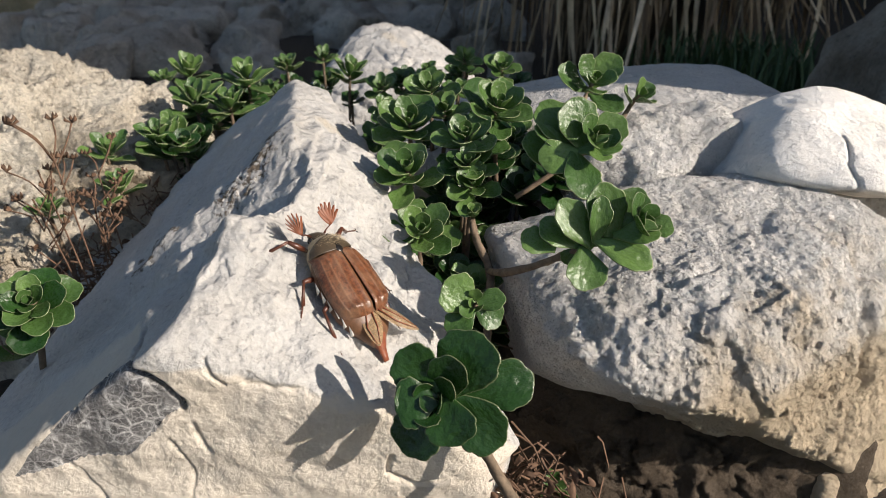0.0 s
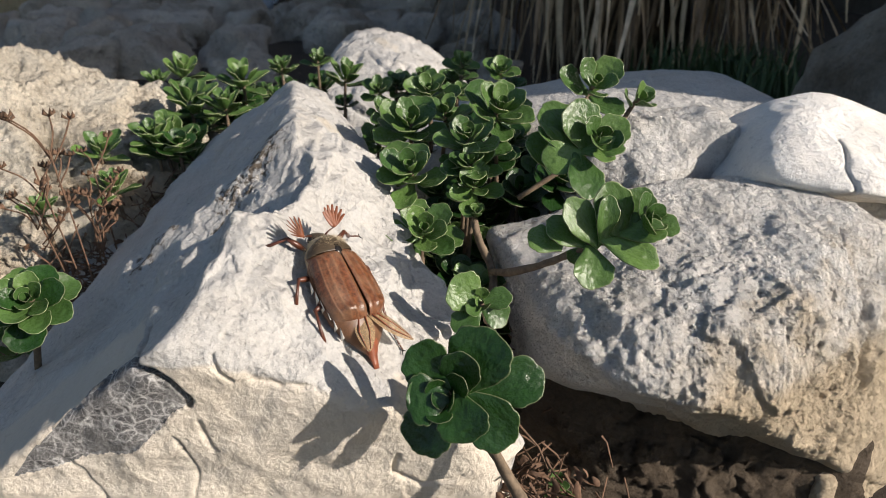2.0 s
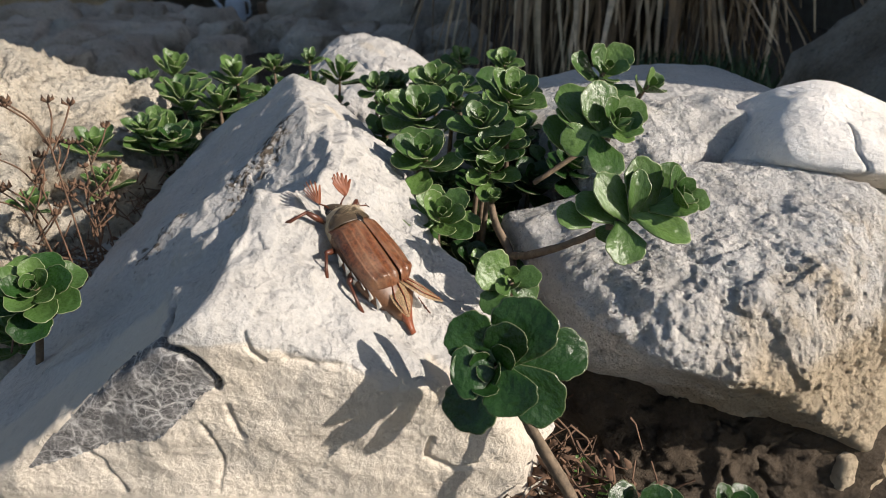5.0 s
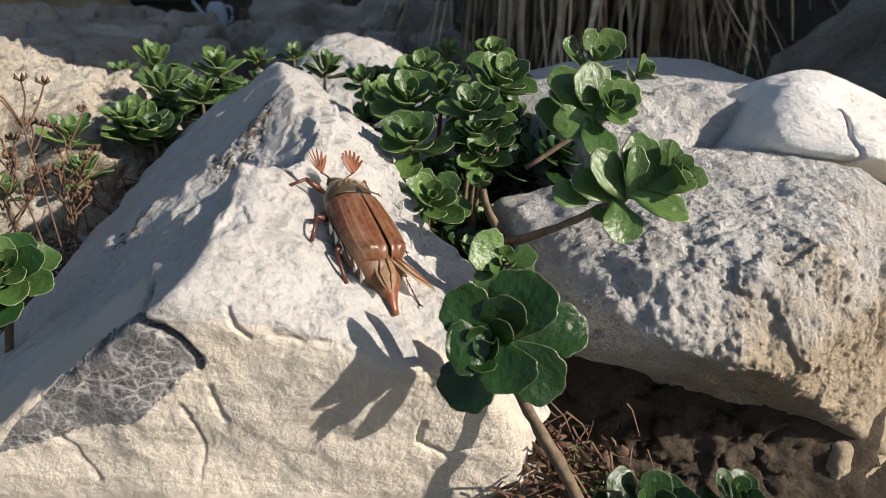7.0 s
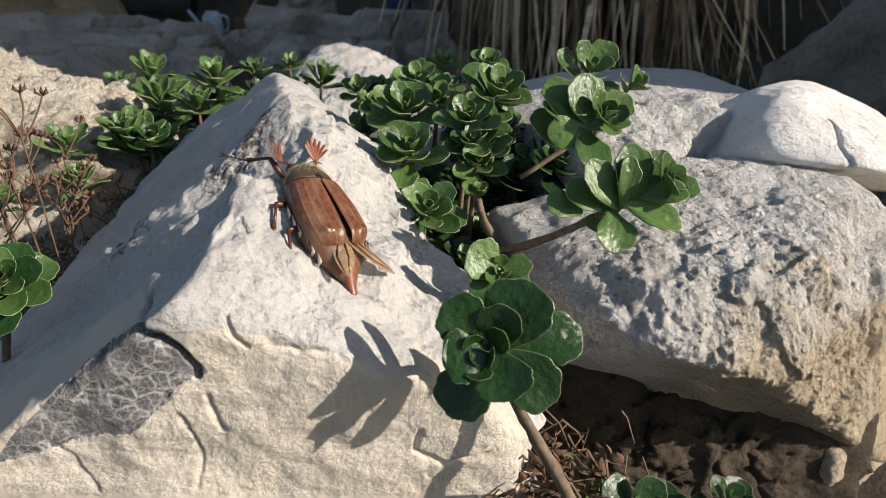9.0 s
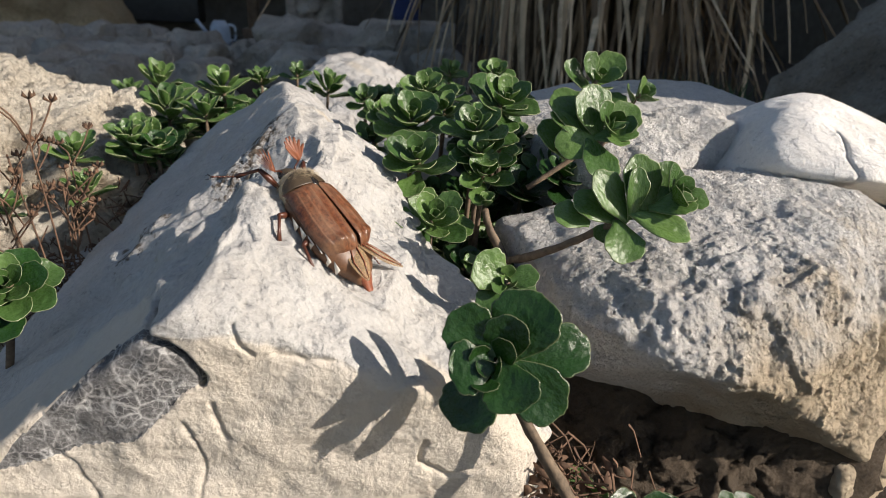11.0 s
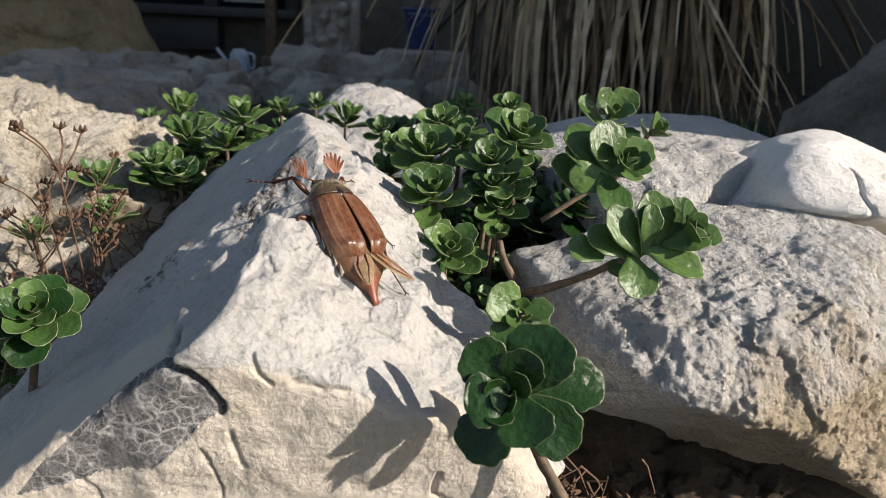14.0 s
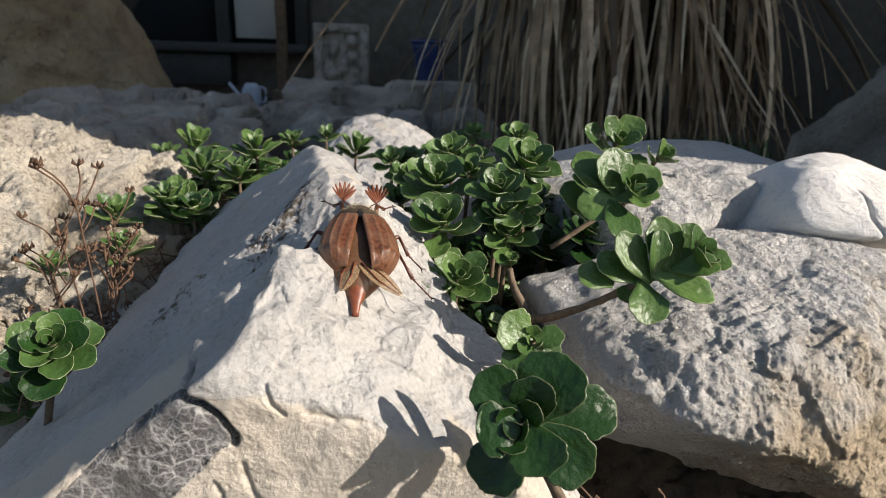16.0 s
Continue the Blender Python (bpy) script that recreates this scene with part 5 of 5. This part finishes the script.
def make_house():
    wall = box("wall_back", (-3.2, 2.95, 0.0), (3.2, 3.15, 2.4), WALL_PAINT, None, "", 0)
    tagged(wall, "dim grey plaster wall of the house", "wall", kind="structure")
    # Added wall; its length and height set where the background falls in shade.
    side = box("shade_wall_right", (1.6, -0.22, 0.0), (1.75, 2.94, 1.95), WALL_PAINT, None, "", 0)
    tagged(side, "plain grey wall added to shade the background", "wall", kind="structure")
    window = new("window_1")
    tagged(window, "dark framed house window with a panel below", "window", kind="structure")
    for x0, x1 in ((-1.95, -1.40), (-1.34, -0.86), (-0.80, -0.52)):
        box("pane", (x0, 2.90, 0.28), (x1, 2.915, 1.5), GLASS, window, "", 0)
    for x in (-1.98, -1.37, -0.83, -0.49):
        box("mullion", (x - 0.028, 2.86, 0.24), (x + 0.028, 2.945, 1.55), DARK_FRAME, window)
    box("sill", (-2.0, 2.80, 0.235), (-0.46, 2.945, 0.275), DARK_FRAME, window)
    box("panel", (-2.0, 2.84, 0.095), (-0.80, 2.944, 0.233), DARK_FRAME, window)
    # Pale sheet before the glass, coloured like the sky mirrored in this pane.
    pane_reflection = box("pane_reflection", (-0.78, 2.880, 0.300), (-0.56, 2.895, 1.5), plain("pale_pane_reflection", (0.84, 0.88, 0.88), 0.6, 6, 0.08, 0.0004), window, "pale sheet standing in for sky reflected in the pane", 0)
    post = new("wooden_post")
    tagged(post, "upright brown wooden post", "post")
    box("shaft", (-0.555, 2.62, 0.03), (-0.515, 2.66, 1.6), WOOD, post)
    box("foot", (-0.575, 2.60, 0.03), (-0.495, 2.68, 0.09), WOOD, post)
    panel = new("carved_panel")
    tagged(panel, "pale carved stone relief panel leaning by the wall", "relief")
    box("slab", (-0.37, 2.40, 0.05), (-0.17, 2.45, 0.34), GREY_STONE, panel)
    for x0, x1, z0, z1 in ((-0.37, -0.34, 0.05, 0.34), (-0.20, -0.17, 0.05, 0.34), (-0.34, -0.20, 0.31, 0.34), (-0.34, -0.20, 0.05, 0.08)):
        box("border", (x0, 2.38, z0), (x1, 2.399, z1), GREY_STONE, panel)
    rng = random.Random(8)
    for k in range(10):
        bm = bmesh.new()
        bmesh.ops.create_icosphere(bm, subdivisions=2, radius=0.02 + 0.01 * rng.random(), matrix=pose(-0.27 + rng.uniform(-0.05, 0.05), 2.395, 0.10 + 0.02 * k, 0, 0, 0))
        part("relief_lump", bm, GREY_STONE, panel)
    can = new("watering_can")
    can.location = (-0.56, 2.2, 0.045)
    can.scale = (0.62, 0.62, 0.62)
    tagged(can, "pale blue plastic can on the ground", "can")
    part("body", tube([(0, 0, 0), (0, 0, 0.02), (0, 0, 0.10), (0, 0, 0.13)], [0.05, 0.055, 0.05, 0.03], 20), PALE_BLUE, can)
    part("handle", tube(bend([(0.04, 0, 0.11), (0.075, 0, 0.10), (0.075, 0, 0.04), (0.05, 0, 0.03)], 5), [0.007] * 16, 8), PALE_BLUE, can)
    part("spout", tube([(-0.045, 0, 0.03), (-0.09, 0, 0.09), (-0.12, 0, 0.13)], [0.014, 0.01, 0.009], 10), PALE_BLUE, can)
    pot = new("flower_pot")
    pot.location = (0.05, 2.05, 0.150)
    pot.scale = (0.42, 0.42, 0.42)
    rock("plinth_stone", (0.05, 2.05, 0.08), [((0, 0, 1), (0, 0, 0.152)), ((1, 0, 0), (0.17, 0, 0)), ((-1, 0, 0.1), (-0.08, 0, 0.1)), ((0, 1, 0), (0, 2.15, 0)), ((0, -1, 0.1), (0, 1.95, 0.1)), ((0, 0, -1), (0, 0, 0.02))], GREY_STONE, "squared pale stone carrying a pot", level=4, hard=30, warp=0.002, warp_scale=20, lumps=((30, 0.002, 3),), seed=300)
    tagged(pot, "deep blue glazed flower pot", "pot")
    part("body", tube([(0, 0, 0), (0, 0, 0.02), (0, 0, 0.24), (0, 0, 0.27)], [0.09, 0.10, 0.14, 0.15], 24), BLUE, pot)
    part("rim", tube([(0, 0, 0.271), (0, 0, 0.285), (0, 0, 0.30)], [0.155, 0.16, 0.155], 24), BLUE, pot)
    part("soil", tube([(0, 0, 0.3005), (0, 0, 0.306)], [0.14, 0.13], 24), SOIL, pot)


make_house()


def grass_tuft():
    rng = random.Random(44)
    bm = bmesh.new()
    for k in range(500):
        x, y = 0.33 + rng.gauss(0, 0.05), 0.70 + rng.gauss(0, 0.05)
        h, a, w = rng.uniform(0.03, 0.075), rng.uniform(0, 6.28), 0.0016
        lean = Vector((math.cos(a), math.sin(a), 0)) * h * rng.uniform(0.2, 0.7)
        s = Vector((-math.sin(a), math.cos(a), 0)) * w
        b = Vector((x, y, 0.055))
        v = [bm.verts.new(p) for p in (b - s, b + s, b + lean * 0.4 + Vector((0, 0, h * 0.7)) + s * 0.7, b + lean * 0.4 + Vector((0, 0, h * 0.7)) - s * 0.7, b + lean + Vector((0, 0, h)))]
        bm.faces.new(v[:4])
        bm.faces.new((v[3], v[2], v[4]))
    ob = part("grass", bm, GRASS, None)
    tagged(ob, "dark grass tuft beside the boulder", "grass", kind="stuff")


grass_tuft()


# ---- dry stalks and litter ----
def dry_stalks():
    for k, (x, y, z, h) in enumerate([(-0.0993, 0.1498, 0.1420, 0.020), (-0.1058, 0.155, 0.137, 0.018), (-0.1052, 0.165, 0.130, 0.013), (-0.1018, 0.170, 0.133, 0.014), (-0.1027, 0.163, 0.1255, 0.012), (-0.1120, 0.160, 0.128, 0.016)]):
        rng = random.Random(k + 50)
        stalk = new("dried_flower_stalk")
        stalk.location = (x, y, 0.070)
        tagged(stalk, "dried brown flower stalk with empty seed heads", "dried flower", "dried flower stalks")
        top = Vector((rng.uniform(-0.004, 0.004), 0, z - 0.070 + 0.6 * h))
        part("stem", tube(bend([(0, 0, 0), (0.002, 0.001, top.z * 0.5), top], 5), [0.00024] * 11, 6), DRY, stalk)
        for j in range(6):
            a = rng.uniform(0, 6.28)
            b = top * rng.uniform(0.72, 1.0)
            tip = b + Vector((math.cos(a) * 0.008, math.sin(a) * 0.005, rng.uniform(0.004, 0.011)))
            twig = part("twig", tube(bend([b, (b + tip) * 0.5 + Vector((0.001, 0, 0.001)), tip], 3), [0.00022] * 7, 5), DRY, stalk)
            for i in range(6):
                t = rng.uniform(0, 6.28)
                up = tip + Vector((math.cos(t) * 0.0013, math.sin(t) * 0.0013, 0.0019))
                part("seed_husk", tube([tip, (tip + up) * 0.5 + Vector((math.cos(t), math.sin(t), 0)) * 0.0007, up], [0.0002, 0.00045, 0.0001], 5), DRY, twig)


dry_stalks()


def litter():
    """Brown dead leaves and twigs in the gaps between the stones."""
    rng = random.Random(77)
    bm = bmesh.new()
    spots = [((0.016, 0.088), 0.013, 0.096, 420), ((-0.108, 0.172), 0.020, 0.104, 420), ((-0.102, 0.215), 0.016, 0.116, 200), ((0.004, 0.135), 0.012, 0.115, 60)]
    for (cx, cy), spread, z, count in spots:
        for _ in range(count):
            c = Vector((cx + rng.gauss(0, spread * 0.6), cy + rng.gauss(0, spread * 0.6), z + rng.uniform(-0.012, 0.008)))
            way = Vector((rng.uniform(-1, 1), rng.uniform(-1, 1), rng.uniform(-0.6, 0.9))).normalized()
            if rng.random() < 0.5:
                side = way.cross(Vector((rng.uniform(-1, 1), rng.uniform(-1, 1), rng.uniform(-1, 1)))).normalized()
                nrm = way.cross(side)
                n, rows = 5, []
                long, w = rng.uniform(0.0022, 0.0050), rng.uniform(0.0004, 0.0010)
                curl = rng.uniform(-2, 2)
                for i in range(n):
                    t = i / (n - 1)
                    p = c + way * long * t + nrm * curl * 0.0012 * math.sin(3 * t)
                    ww = w * math.sin(math.pi * (0.08 + 0.84 * t))
                    rows.append([bm.verts.new(p - side * ww + nrm * ww * 0.5), bm.verts.new(p), bm.verts.new(p + side * ww + nrm * ww * 0.5)])
                for r0, r1 in zip(rows, rows[1:]):
                    for i in (0, 1):
                        bm.faces.new((r0[i], r0[i + 1], r1[i + 1], r1[i]))
            else:
                b = c + way * rng.uniform(0.005, 0.014)
                mid = (c + b) * 0.5 + Vector((rng.uniform(-1, 1), rng.uniform(-1, 1), rng.uniform(-1, 1))) * 0.0014
                s = Vector((0.00022, 0.0001, 0))
                t = Vector((0, 0.0001, 0.00022))
                rings = [[bm.verts.new(p + o) for o in (s, t, -s, -t)] for p in (c, mid, b)]
                for r0, r1 in zip(rings, rings[1:]):
                    for i in range(4):
                        bm.faces.new((r0[i], r0[(i + 1) % 4], r1[(i + 1) % 4], r1[i]))
    ob = part("leaf_litter", bm, DRY, None)
    tagged(ob, "brown dead leaves and twigs in the gaps", "leaf litter", kind="stuff")


litter()


# ---- what moves ----
def motions():
    rows = [(0.0, -0.0200, 0.1048, 0.1498, -0.574, 0.561, 0.597), (0.5, -0.0201, 0.1041, 0.1497, -0.566, 0.571, 0.595), (1.0, -0.0204, 0.1035, 0.1496, -0.600, 0.525, 0.602),
            (1.5, -0.0206, 0.1031, 0.1496, -0.547, 0.593, 0.590), (2.0, -0.0212, 0.1030, 0.1499, -0.501, 0.643, 0.579), (2.5, -0.0215, 0.1033, 0.1503, -0.523, 0.620, 0.585),
            (3.0, -0.0208, 0.1030, 0.1497, -0.558, 0.581, 0.593), (3.5, -0.0209, 0.1030, 0.1498, -0.575, 0.560, 0.598), (4.0, -0.0231, 0.1033, 0.1512, -0.640, 0.475, 0.605),
            (6.5, -0.0208, 0.1062, 0.1508, -0.466, 0.680, 0.566), (7.0, -0.0207, 0.1066, 0.1509, -0.449, 0.696, 0.561), (7.5, -0.0212, 0.1067, 0.1513, -0.477, 0.669, 0.570),
            (8.0, -0.0226, 0.1093, 0.1530, -0.300, 0.808, 0.507), (8.5, -0.0263, 0.1106, 0.1558, -0.324, 0.792, 0.517), (9.0, -0.0273, 0.1075, 0.1553, -0.456, 0.688, 0.565),
            (11.5, -0.0293, 0.1065, 0.1562, -0.634, 0.478, 0.607), (12.0, -0.0277, 0.1083, 0.1558, -0.336, 0.782, 0.524), (12.5, -0.0288, 0.1113, 0.1575, -0.291, 0.813, 0.505),
            (13.0, -0.0264, 0.1117, 0.1562, -0.215, 0.856, 0.471), (13.5, -0.0275, 0.1122, 0.1571, -0.247, 0.838, 0.486), (14.0, -0.0288, 0.1139, 0.1585, -0.478, 0.666, 0.573),
            (14.5, -0.0290, 0.1131, 0.1583, -0.416, 0.721, 0.554), (15.0, -0.0281, 0.1134, 0.1579, -0.308, 0.802, 0.511), (15.5, -0.0290, 0.1156, 0.1592, -0.169, 0.870, 0.464),
            (16.0, -0.0272, 0.1188, 0.1592, -0.048, 0.916, 0.398)]
    tilt = ((0, 0.50, -0.26, 0.82), (11.5, 0.50, -0.26, 0.82), (12.5, 0.34, -0.30, 0.88), (13.5, 0.34, -0.30, 0.88), (14.2, 0.40, -0.28, 0.86), (15.0, 0.28, -0.30, 0.90), (15.5, 0.16, -0.32, 0.92), (16.0, 0.10, -0.32, 0.93))
    times, *normals = zip(*tilt)
    walk(BEETLE, [(t, on_back(*r, *(float(np.interp(t, times, n)) for n in normals))) for t, *r in rows])
    gape = [(0.0, 1.5), (4.0, 1.5), (7.0, 2.0), (8.0, 3.5), (8.5, 5.0), (9.0, 4.0), (11.5, 2.5), (12.5, 4.5), (13.0, 5.5), (14.0, 3.0), (15.0, 4.5), (15.5, 11.0), (16.0, 13.0)]
    walk(MOVING["case_left"], [(t, pose(0, 0, 0, -0.3 * a, 0.4 * a, -0.5 * a)) for t, a in gape])
    walk(MOVING["case_right"], [(t, pose(0, 0, 0, -0.3 * a, -0.4 * a, 0.65 * a)) for t, a in gape])
    for key, side in (("antenna_left", -1), ("antenna_right", 1)):
        home = MOVING[key].location.copy()
        sway = ([(0.0, 22), (0.5, 35), (1.5, 44), (2.5, 44), (3.5, 50), (4.0, 30), (6.5, 10), (7.5, 14), (8.5, 26), (9.0, 40), (11.5, 38), (12.0, 20), (12.5, 10), (13.5, 30), (14.5, 30), (15.5, 5), (16.0, -5)] if side < 0
                else [(0.0, 2), (0.5, 8), (1.5, 14), (2.5, 4), (3.5, 10), (4.0, -4), (7.5, 4), (8.5, 0), (9.0, 12), (11.5, -6), (12.5, 4), (13.5, -4), (14.5, 0), (15.5, 4), (16.0, -4)])
        walk(MOVING[key], [(t, pose(home.x, home.y, home.z, 0, 0, -side * a)) for t, a in sway])
    for n, which in enumerate(("front", "middle", "hind")):
        for side, name in ((-1, "_left"), (1, "_right")):
            leg = MOVING[which + name]
            home = leg.location.copy()
            step = [(0.0, 0), (4.0, 2), (6.5, -3), (7.5, 0), (8.0, 9), (8.5, -6), (9.0, 5), (11.5, -4), (12.0, 8), (12.5, -6), (13.0, 6), (13.5, -2), (14.0, -5), (14.5, 6), (15.0, 0), (15.5, 7), (16.0, -3)]
            flip = 1 if (n + (side > 0)) % 2 else -1
            out = {"front": (0, 0, 25, 25, 45, 52), "middle": (0, 0, 0, 0, 4, 8), "hind": (0, 0, 6, 8, 22, 34)}[which]
            spread = [(t, side * float(np.interp(t, (0, 8, 9, 14.5, 15.5, 16), out))) for t, a in step]
            walk(leg, [(t, pose(home.x, home.y, home.z, 0, 0, flip * a + o)) for (t, a), (t, o) in zip(step, spread)])


motions()
